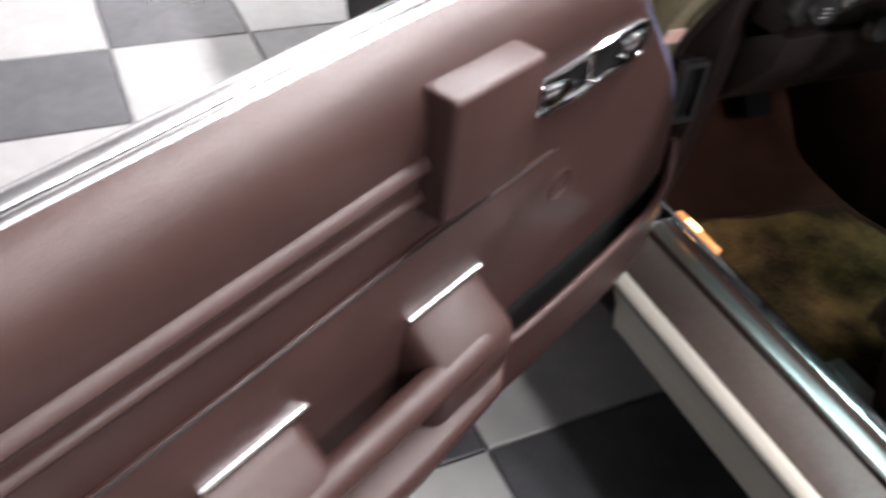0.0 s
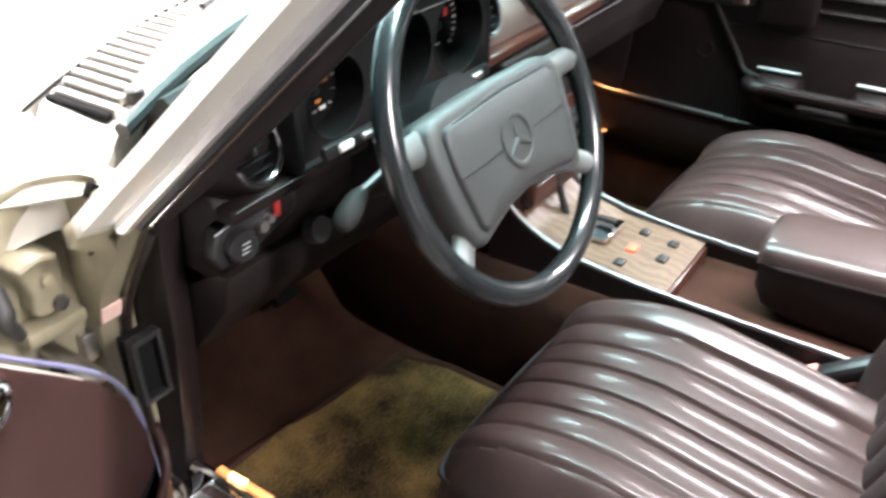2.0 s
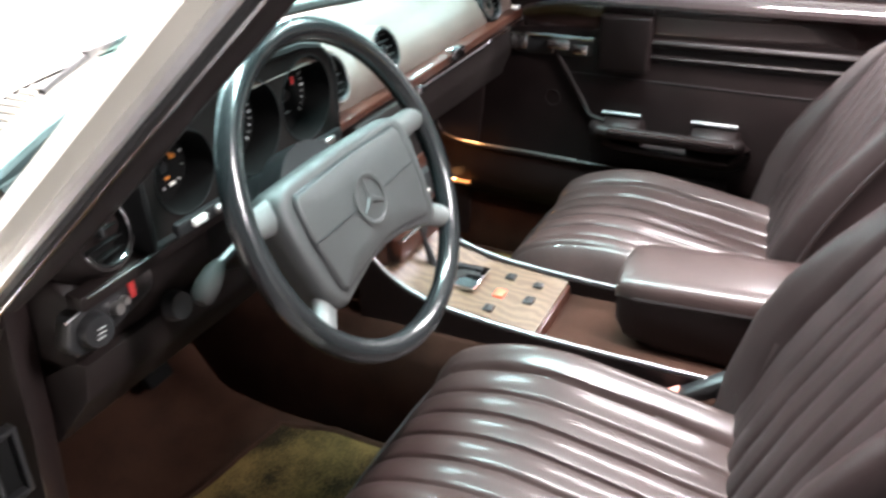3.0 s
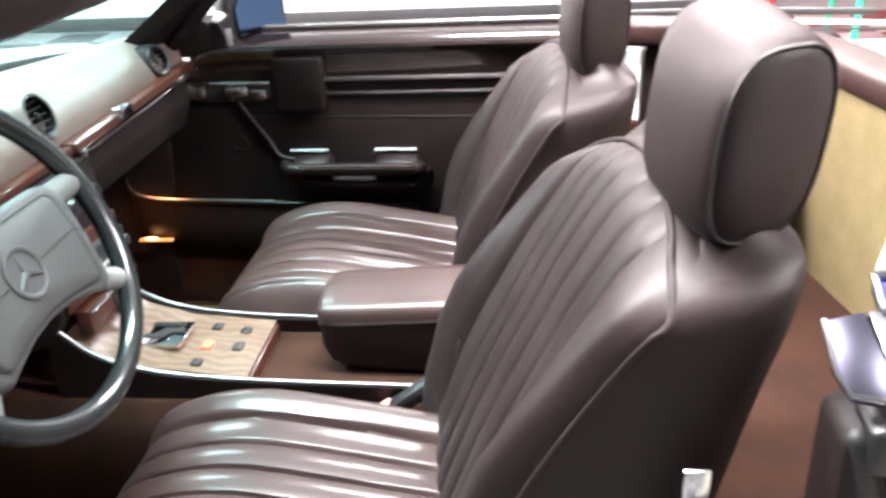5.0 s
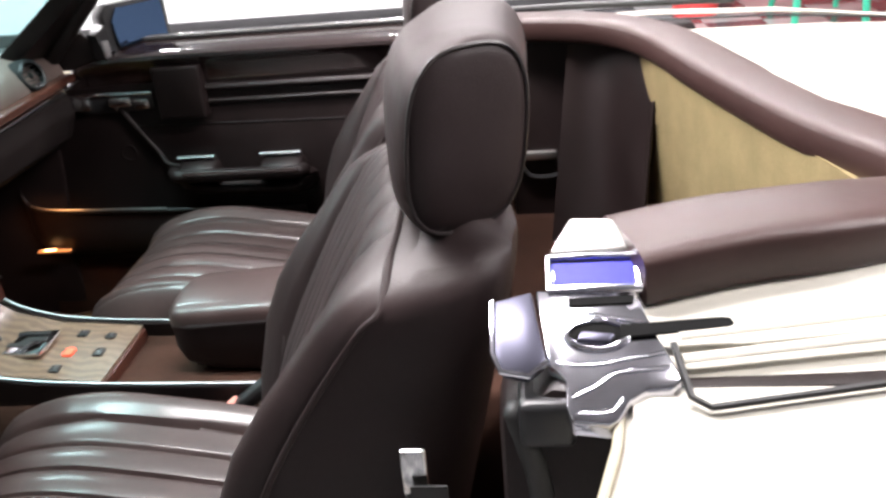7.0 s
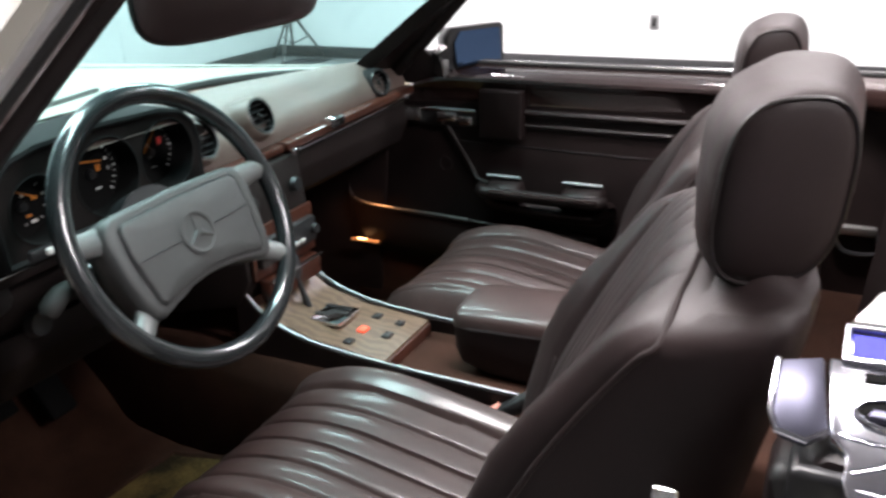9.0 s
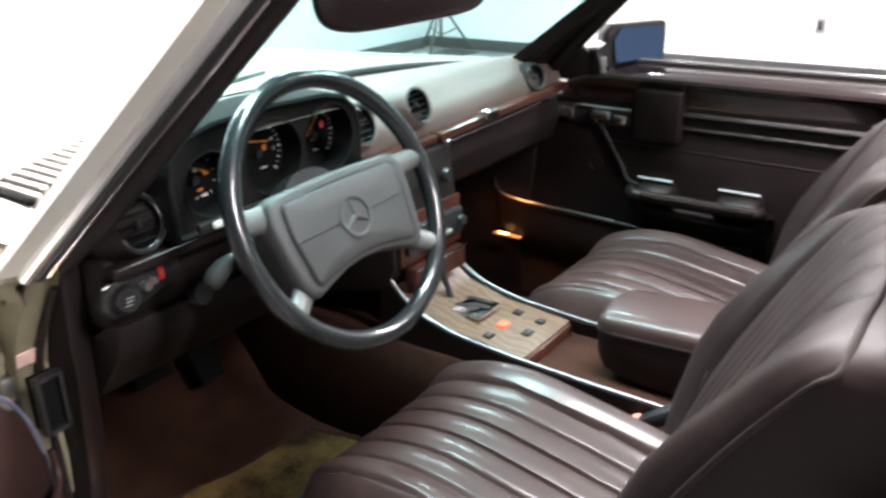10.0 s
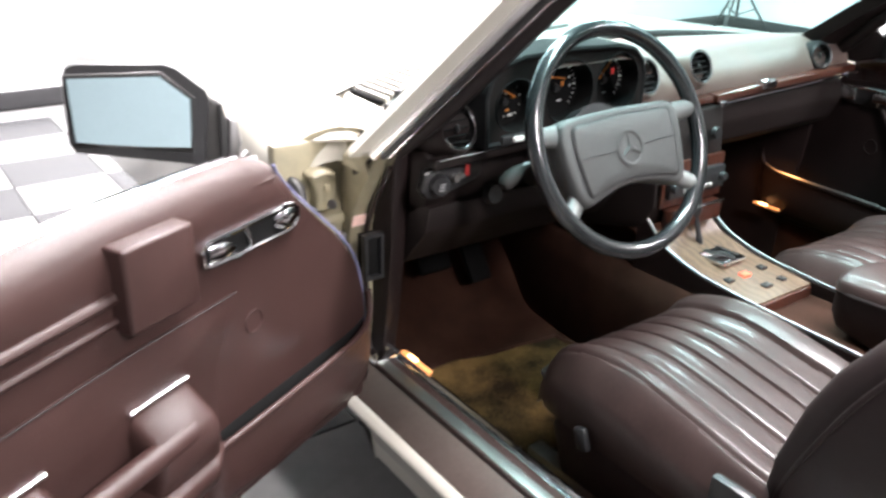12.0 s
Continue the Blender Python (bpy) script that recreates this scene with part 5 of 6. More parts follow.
for sx in (-0.17, 0.17):
    part("seat_rail", rbox((SX + sx, -0.22, 0.233), (0.035, 0.56, 0.045), 0.004), ALU, seat)
part("seat_lever", rbox((SX - 0.228, -0.115, 0.395), (0.014, 0.026, 0.042), 0.005, m=Matrix.Rotation(radians(-20), 4, "X")), PLASTIC, seat, "black seat adjuster knob")

# backrest: local axes across, along the back and through it
LEAN = radians(24)
BACK = Matrix.Translation((SX + 0.020, -0.388, 0.432)) @ Matrix.Rotation(radians(7.5), 4, "Z") @ Matrix.Rotation(LEAN, 4, "X")


def arch_drop(w, h, deep):
    """The front panel ends in an arch; the shell behind it stays level."""
    rise = min(1.0, max(0.0, (h - 0.28) / 0.30))
    return 0.070 * (min(abs(w), 0.23) / 0.23) ** 2.0 * rise ** 1.3 * max(0.0, 1 - deep) ** 1.2


def back_ring(h, half, front, pleat, bol):
    rear = -0.264 + 0.20 * max(0.0, h)
    pts = []
    for w in across(120, half):
        q = abs(w) / half
        crown = bol * math.exp(-((abs(w) - 0.203) / 0.040) ** 2)
        edge = min(0.020, 0.20 * (front - rear)) * max(0.0, (q - 0.92) / 0.08) ** 1.6
        pts.append((w, front + crown - edge - groove(w - 0.005, 0.135, 0.05, 0.0085 * pleat)))
    run = [(half + 0.004, front - min(0.075, 0.40 * (front - rear))), (half + 0.007, 0.45 * front + 0.55 * rear), (half + 0.003, 0.25 * front + 0.75 * rear), (half - 0.012, 0.1 * front + 0.9 * rear), (half - 0.045, rear)]
    pts += run + [(-w, y) for w, y in run[::-1]]
    # the side by the tunnel draws in towards the top
    slim = 1 - 0.17 * min(1.0, max(0.0, (h - 0.15) / 0.40))
    return [Vector((w * slim if w > 0 else w, y, h - arch_drop(w, h, (front - y) / (front - rear)))) for w, y in pts]


rows = [(-0.05, 0.175, -0.03, 0, 0.0), (-0.02, 0.192, -0.010, 0.6, 0.008), (0.03, 0.206, -0.002, 1, 0.016), (0.10, 0.221, 0.004, 1, 0.028), (0.20, 0.232, 0.008, 1, 0.040), (0.27, 0.233, 0.007, 1, 0.042), (0.35, 0.232, 0.003, 1, 0.034), (0.42, 0.231, -0.001, 1, 0.023), (0.48, 0.231, -0.008, 1, 0.018), (0.520, 0.233, -0.014, 1, 0.016), (0.545, 0.231, -0.022, 0.9, 0.012), (0.562, 0.227, -0.032, 0.6, 0.008), (0.574, 0.220, -0.044, 0, 0.004), (0.582, 0.210, -0.052, 0, 0), (0.586, 0.196, -0.060, 0, 0)]
last = back_ring(*rows[-1])
ym = sum(p.y for p in last) / len(last)


def shelf(k):
    """The level top closes towards its middle line."""
    return [Vector((p.x * (1 - 0.3 * k), p.y + (ym - p.y) * k, p.z + (0.590 - p.z) * k)) for p in last]


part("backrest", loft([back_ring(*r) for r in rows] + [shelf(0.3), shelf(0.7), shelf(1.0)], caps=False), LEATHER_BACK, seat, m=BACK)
rings = [back_ring(*r) for r in rows[1:-1]]
for s, keep in ((1, lambda g: g[119:126]), (-1, lambda g: g[126:131] + g[:2])):
    part("side_panel", loft([[p + Vector((s * 0.0018, 0, 0)) for p in keep(g)] for g in rings], caps=False, closed=False), LEATHER_SIDE, seat, m=BACK)
# one welt runs up both sides and over the arched top of the front panel
edge = [back_ring(*r) for r in rows[2:-4]]
brow = back_ring(0.570, 0.222, -0.041, 0, 0.005)
welt = [g[0] + Vector((-0.001, -0.004, 0)) for g in edge] + [brow[i] + Vector((0, 0, 0.0015)) for i in range(4, 117, 7)] + [g[120] + Vector((0.001, -0.004, 0)) for g in edge[::-1]]
part("backrest_piping", sweep(smooth_path(welt, 3), 0.0040, 8), LEATHER_SIDE, seat, "raised leather welt", m=BACK)
part("recline_hinge", rbox((SX - 0.222, -0.40, 0.44), (0.02, 0.07, 0.10), 0.008), PLASTIC, seat)
for sx in (-0.06, 0.06):
    part("headrest_post", sweep([(SX + sx, -0.712, 0.88), (SX + sx, -0.724, 0.96)], 0.007, 8), CHROME, seat)
# black block filling the gap under the headrest
part("collar", rbox((SX + 0.005, -0.722, 0.922), (0.17, 0.055, 0.022), 0.010, 3), RUBBER, seat)


def headrest():
    """A pillow that is wrapped over the top, with piped side panels."""
    side = []
    for k in range(36):
        a = 2 * math.pi * k / 36
        c, s = math.cos(a), math.sin(a)
        side.append((math.copysign(abs(c) ** 0.70, c), math.copysign(abs(s) ** 0.70, s)))
    rings = []
    for x, k in ((-0.1520, 0.02), (-0.1515, 0.35), (-0.1495, 0.62), (-0.1465, 0.82), (-0.141, 0.945), (-0.130, 1.0), (-0.10, 1.035), (0, 1.05), (0.10, 1.035), (0.130, 1.0), (0.141, 0.945), (0.1465, 0.82), (0.1495, 0.62), (0.1515, 0.35), (0.1520, 0.02)):
        q = (abs(x) / 0.147) ** 2
        yf, yr = -0.654 - 0.038 * q, -0.800
        rings.append([Vector((SX + x * (1.0 - 0.21 * (1 - c * min(k, 1.0))), (yf + yr) / 2 + (yf - yr) / 2 * min(k, 1.0) * c + 0.008 * (1 - s * min(k, 1.0)), 1.000 + 0.092 * k * s)) for c, s in side])
    return loft(rings), side


hb, side = headrest()
part("headrest", hb, LEATHER_SIDE, seat)
for sx in (-1, 1):
    part("headrest_piping", sweep([(SX + sx * 0.1420 * (1.0 - 0.21 * (1 - c)), -0.746 + 0.0525 * c + 0.008 * (1 - s), 1.000 + 0.0865 * s) for c, s in side], 0.0020, 6, closed=True), PIPING, seat)
seat_2 = copy_thing(seat, pose(0.335, -0.215, 0.218))
# the passenger's backrest stands more upright
UPRIGHT = Matrix.Translation((SX, -0.42, 0.43)) @ Matrix.Rotation(radians(-3), 4, "X") @ Matrix.Translation((-SX, 0.42, -0.43))
for ob in seat_2.children:
    if ob.name.split(".")[0] in ("backrest", "side_panel", "backrest_piping", "headrest_post", "collar", "headrest", "headrest_piping"):
        if "headrest" in ob.name:
            ob.matrix_basis = Matrix.Translation((0, -0.69, 0)) @ Matrix.Diagonal((0.95, 0.80, 0.95, 1)) @ Matrix.Translation((0, 0.69, 0.05)) @ ob.matrix_basis
        ob.matrix_basis = Matrix.Translation((0, 0.012, -0.058 if "headrest" in ob.name else -0.050)) @ UPRIGHT @ ob.matrix_basis

# belt buckles and straps
for bx, label in ((-0.135, "black belt buckle with a faded red button beside the tunnel"), (0.165, "black belt buckle with a faded red button between seat and tunnel")):
    buckle = thing("belt_buckle", (bx, -0.33, 0.40), label, "belt buckle", "belt buckles")
    m = Matrix.Translation((bx + 0.02, -0.345, 0.478)) @ Matrix.Rotation(radians(-38), 4, "X")
    part("case", rbox((0, 0, 0), (0.032, 0.10, 0.024), 0.006), PLASTIC, buckle, m=m)
    part("button", rbox((0, 0.048, 0.008), (0.026, 0.030, 0.016), 0.004), PINK_RED, buckle, m=m)
    part("stalk", sweep([(bx + 0.02, -0.37, 0.46), (bx + 0.02, -0.44, 0.37)], 0.012, 8), PLASTIC, buckle)
for side in (-1, 1):
    belt = thing("seat_belt", (side * 0.60, -0.72, 0.4), "black seat belt with a chrome tongue hanging by the pillar", "seat belt", "seat belts")
    part("strap", sheet(lambda u, v: (side * (0.604 - 0.01 * math.sin(v * 3)), -0.672 - 0.034 * u - 0.02 * v, 0.72 - 0.42 * v), 2, 14, (side * 0.002, 0, 0)), RUBBER, belt)
    part("guide", rbox((side * 0.595, -0.812, 0.600), (0.02, 0.092, 0.020), 0.005), ALU, belt, "grey belt guide")
    part("guide_loop", sweep(smooth_path([(side * 0.595, -0.775, 0.592), (side * 0.592, -0.80, 0.553), (side * 0.592, -0.862, 0.555), (side * 0.595, -0.856, 0.592)]), 0.005, 6), PLASTIC, belt)
    part("tongue", rbox((side * 0.594, -0.676, 0.726), (0.007, 0.024, 0.056), 0.003), SOFT_CHROME, belt)
    part("tongue_grip", rbox((side * 0.593, -0.682, 0.690), (0.012, 0.034, 0.032), 0.004), PLASTIC, belt)

# ---- steering wheel ----
WC, WN = Vector((-0.377, 0.060, 0.838)), Vector((0, -0.912, 0.41))
WM = Matrix.Translation(WC) @ Matrix(((1, 0, 0, 0), (0, 0.41, -0.912, 0), (0, 0.912, 0.41, 0), (0, 0, 0, 1)))
wheel = part("steering_wheel", sweep([(0.197 * math.cos(2 * math.pi * k / 64), 0.197 * math.sin(2 * math.pi * k / 64), 0) for k in range(64)], 0.0150, 14, closed=True), GREY_RIM, car, "grey-black four-spoke steering wheel", m=WM)
pad = [(-0.149, 0.015), (-0.145, 0.036), (-0.134, 0.048), (-0.115, 0.0515), (0.0, 0.056), (0.115, 0.0545), (0.134, 0.050), (0.144, 0.036), (0.147, 0.012), (0.143, -0.035), (0.136, -0.078), (0.128, -0.094), (0.114, -0.100), (0.085, -0.092), (0.045, -0.083), (0.0, -0.0795), (-0.045, -0.084), (-0.085, -0.095), (-0.114, -0.104), (-0.129, -0.097), (-0.137, -0.078), (-0.145, -0.035)]
part("wheel_pad", loft([[Vector((x * k, (y + 0.02) * k - 0.02, z)) for x, y in pad] for k, z in ((0.88, -0.060), (0.96, -0.040), (1.0, -0.018), (1.0, -0.006), (0.985, 0.003), (0.955, 0.008), (0.90, 0.0095))]), GREY_PAD, wheel, "grey padded wheel boss", m=WM, angle=50)
inner = [(-0.121, 0.028), (-0.114, 0.035), (0.0, 0.0415), (0.108, 0.041), (0.116, 0.034), (0.119, -0.010), (0.110, -0.076), (0.103, -0.082), (0.075, -0.0775), (0.040, -0.072), (0.0, -0.0695), (-0.040, -0.0735), (-0.075, -0.080), (-0.104, -0.087), (-0.111, -0.081), (-0.122, -0.010)]
part("pad_panel", loft([[Vector((x * k, (y + 0.02) * k - 0.02, z)) for x, y in inner] for k, z in ((1.0, 0.007), (1.0, 0.0105), (0.985, 0.0128), (0.955, 0.0138), (0.5, 0.0146))]), GREY_PAD, wheel, "grey grained centre panel", m=WM, angle=50)
part("pad_seam", sweep([(x * 1.01, (y + 0.02) * 1.01 - 0.02, 0.0105) for x, y in inner], 0.0016, 6, closed=True), PLASTIC, wheel, m=WM)
part("split_line", sweep([(-0.120, -0.022, 0.0133), (-0.078, -0.0205, 0.0142), (-0.036, -0.019, 0.0146)], 0.0013, 6), PLASTIC, wheel, m=WM)
part("split_line", sweep([(0.036, -0.0155, 0.0146), (0.076, -0.0135, 0.0142), (0.117, -0.012, 0.0133)], 0.0013, 6), PLASTIC, wheel, m=WM)
EM = Matrix.Translation((0, -0.0172, -0.0028))
part("round_emblem", revolve([(0.0300, 0.0165), (0.0335, 0.0196), (0.0300, 0.0206), (0.0262, 0.0190), (0.0262, 0.0165)], WM @ EM, 36), GREY_PAD, wheel, "round embossed emblem")
for k in range(3):
    a = radians(92 + 120 * k)
    part("emblem_spoke", sweep([(0, 0, 0.0178), (0.027 * math.cos(a), 0.027 * math.sin(a), 0.0178)], [0.0062, 0.002], 6, flat=0.6), GREY_PAD, wheel, m=WM @ EM)
for p0, p1, w in (((0.138, 0.028), (0.192, 0.034), 0.019), ((-0.138, 0.026), (-0.192, 0.030), 0.019), ((0.122, -0.084), (0.163, -0.112), 0.018), ((-0.122, -0.086), (-0.160, -0.115), 0.018)):
    p0, p1 = Vector((*p0, 0)), Vector((*p1, 0))
    d = (p1 - p0).normalized()
    side_ = Vector((-d.y, d.x, 0))
    turn = [(math.cos(2 * math.pi * j / 16), math.sin(2 * math.pi * j / 16)) for j in range(16)]
    part("spoke", loft([[p0.lerp(p1, f) + side_ * (w * g * a) + Vector((0, 0, zz + 0.012 * b)) for a, b in turn] for f, g, zz in ((0.0, 1.05, -0.012), (0.3, 0.95, -0.009), (0.7, 0.88, -0.003), (0.92, 0.95, 0.001), (1.05, 0.7, 0.0))]), GREY_KNOB_PAD, wheel, "light grey spoke end", m=WM, angle=60)
col = WM @ Matrix.Translation((0, 0, -0.03))
column = part("steering_column", revolve([(0.0, -0.34), (0.055, -0.34), (0.055, -0.08), (0.072, -0.06), (0.075, -0.02), (0.0, -0.018)], col, 28), PLASTIC, car, "black steering column shroud")
part("indicator_stalk", sweep(smooth_path([(-0.42, 0.165, 0.80), (-0.46, 0.168, 0.79), (-0.515, 0.170, 0.776)]), 0.0065, 8), PLASTIC, column)
part("stalk_knob", sweep([(-0.508, 0.170, 0.778), (-0.520, 0.170, 0.772), (-0.536, 0.168, 0.763), (-0.550, 0.166, 0.755), (-0.556, 0.165, 0.751)], [0.008, 0.013, 0.0155, 0.014, 0.008], 14), GREY_KNOB, column, "grey ribbed stalk knob")

# ---- dashboard ----
DX = [-0.645 + 1.29 * k / 40 for k in range(41)]
ring_rows = []
for x in DX:
    q = (x / 0.665) ** 2
    hump = 0.058 * max(0.0, 1 - ((x + 0.315) / 0.235) ** 4) if abs(x + 0.315) < 0.235 else 0.0
    drv = hump / 0.058
    yf = 0.262 - 0.055 * drv * 0.9
    ring_rows.append([Vector((x, y, z)) for y, z in (
        (0.505 - 0.145 * q, 0.900 - 0.045 * q), (0.46 - 0.12 * q, 0.914 - 0.034 * q + hump * 0.1), (0.40 - 0.07 * q, 0.921 - 0.024 * q + hump * 0.4), (0.355 - 0.035 * q, 0.918 - 0.016 * q + hump * 0.75), (0.318 - 0.02 * drv, 0.908 - 0.010 * q + hump * 0.95), (0.290 - 0.05 * drv, 0.893 - 0.006 * q + hump), (0.270 - 0.055 * drv, 0.876 + hump * 1.05),
        (0.258 + 0.075 * drv, 0.858 + hump * 1.6), (0.253 + 0.075 * drv, 0.840), (0.258 + 0.045 * drv, 0.815), (0.285, 0.800), (0.40, 0.79))])
cut = 4
dash = part("dashboard", loft(ring_rows[cut:]), DASH, car, "brown-grey padded dashboard")
part("dash_end", loft(ring_rows[:cut + 1]), DASH_LOW, dash, "dark dash end")
part("lower_dash", prism([(0.275, 0.802), (0.258, 0.786), (0.252, 0.74), (0.275, 0.690), (0.33, 0.655), (0.62, 0.64), (0.62, 0.74), (0.42, 0.795)], -0.652, 0.652, "yz", 0.008), DASH_LOW, car, "dark brown lower dashboard")
part("knee_panel", prism([(0.255, 0.70), (0.268, 0.645), (0.34, 0.560), (0.46, 0.510), (0.66, 0.48), (0.66, 0.70)], -0.652, -0.12, "yz", 0.008), DASH_LOW, car)
glove = part("glove_box_lid", prism([(0.249, 0.795), (0.244, 0.75), (0.254, 0.700), (0.272, 0.694), (0.272, 0.797)], 0.14, 0.60, "yz", 0.006), DASH_LOW, car, "dark brown glove box lid")
part("wood_strip", prism([(0.10, 0.806), (0.64, 0.822), (0.64, 0.839), (0.10, 0.823)], 0.226, 0.262, "xz", 0.003), WOOD_RED, dash, "red-brown wood strip")
part("chrome_line", sweep([(0.10, 0.222, 0.803), (0.37, 0.219, 0.811), (0.64, 0.222, 0.819)], 0.0032, 6), CHROME, dash)
part("strip_end", rbox((0.105, 0.216, 0.806), (0.02, 0.012, 0.014), 0.004), CHROME, dash)
lock_ = part("glove_lock", rbox((0.268, 0.222, 0.831), (0.050, 0.022, 0.022), 0.005), CHROME, glove, "chrome glove box latch")
part("wood_strip", prism([(-0.20, 0.800), (-0.02, 0.806), (0.095, 0.806), (0.095, 0.822), (-0.20, 0.816)], 0.232, 0.262, "xz", 0.003), WOOD_RED, dash)
part("lower_ledge", prism([(-0.66, 0.782), (-0.20, 0.794), (-0.20, 0.812), (-0.66, 0.800)], 0.225, 0.25, "xz", 0.003), DASH_LOW, dash, "dark ledge under the gauges")
part("chrome_line", sweep([(-0.655, 0.222, 0.799), (-0.42, 0.221, 0.806), (-0.20, 0.224, 0.813)], 0.0016, 6), SOFT_CHROME, dash)


def vent(c, r, n=(0, -1, 0.12), ring=False, pad=None):
    """A barrel vent sunk into a rounded housing of the dash pad."""
    m = disc_to(Vector(c) + Vector((0, 0.006, 0)), n)
    turn = [(math.cos(k * math.pi / 20), math.sin(k * math.pi / 20)) for k in range(40)]
    prof = [(r * 1.34, -0.050), (r * 1.26, -0.020), (r * 1.14, -0.002), (r * 1.05, 0.004), (r * 0.98, 0.003), (r * 0.95, -0.004)]
    v = part("round_vent", loft([[m @ Vector((a * x, a * y, h)) for x, y in turn] for a, h in prof], caps=False), pad or DASH, dash, "round air vent in a padded housing")
    part("barrel", loft([[m @ Vector((a * x, a * y, h)) for x, y in turn] for a, h in ((r * 0.96, 0.002), (r * 0.92, 0.003), (r * 0.88, -0.006), (r * 0.87, -0.019), (r * 0.1, -0.019))], caps=False), BLACK_MATTE, v)
    # with ring, chrome is drawn only along the arc that catches light
    part("vent_ring", sweep([m @ Vector((r * 0.93 * x, r * 0.93 * y, 0.003)) for x, y in (turn[22:] + turn[:6] if ring else turn)], 0.0026, 6, closed=not ring), SOFT_CHROME if ring else PLASTIC, v)
    for k in range(5):
        a = (k - 2) * 0.3
        part("fin", rbox((0, r * math.sin(a) * 1.15, -0.009), (r * 1.5 * math.cos(a), 0.0025, 0.012), 0.0008, 1), BLACK_MATTE if ring else PLASTIC, v, m=m)
    part("vent_knob", rbox((0, 0, -0.003), (0.005, 0.014, 0.010), 0.002, 1), PLASTIC if ring else GREY_KNOB, v, m=m)


vent((0.055, 0.246, 0.886), 0.036, (0, -1, 0.42))
vent((-0.118, 0.244, 0.884), 0.038, (0, -1, 0.42))
vent((0.519, 0.248, 0.867), 0.031, (-0.25, -1, 0.35), pad=HOOD_BLACK)
vent((-0.600, 0.236, 0.846), 0.040, (0.10, -1, 0.25), True, DASH_LOW)

part("vent_panel", prism([(-0.642, 0.795), (-0.505, 0.80), (-0.515, 0.87), (-0.53, 0.895), (-0.642, 0.885)], 0.2845, 0.300, "xz", 0.006), DASH_LOW, dash)

# instrument cluster: three deep round tunnels in a padded hood
HX, HZ = -0.361, 0.886
DIALS = ((-0.489, 0.877, 0.049), (-0.362, 0.888, 0.061), (-0.236, 0.890, 0.059))


def hood_ring(w, h, y):
    return [Vector((HX + w * x, y, HZ + h * z)) for x, z in ((-1, -0.95), (1, -0.95), (1.02, 0.1), (0.97, 0.55), (0.84, 0.84), (0.6, 0.98), (0, 1.04), (-0.6, 0.98), (-0.84, 0.84), (-0.97, 0.55), (-1.02, 0.1))]


def hood_face():
    """The face of the hood with three round openings."""
    bm = bmesh.new()
    loops = [hood_ring(0.190, 0.073, 0.2165)] + [[Vector((gx + r * math.cos(a), 0.2165, gz + r * math.sin(a))) for a in [2 * math.pi * k / 40 for k in range(40)]] for gx, gz, r in DIALS]
    for ring in loops:
        vs = [bm.verts.new(p) for p in ring]
        for a, b in zip(vs, vs[1:] + vs[:1]):
            bm.edges.new((a, b))
    bmesh.ops.triangle_fill(bm, edges=bm.edges[:], use_beauty=True)
    return bm


bin_ = part("instrument_hood", loft([hood_ring(*r) for r in ((0.190, 0.073, 0.2165), (0.195, 0.078, 0.212), (0.199, 0.083, 0.214), (0.201, 0.085, 0.224), (0.201, 0.085, 0.30))], caps=False), HOOD_BLACK, car, "black instrument hood", angle=50)
part("hood_face", hood_face(), HOOD_FACE, bin_, "dark grey cluster face", flip=True)
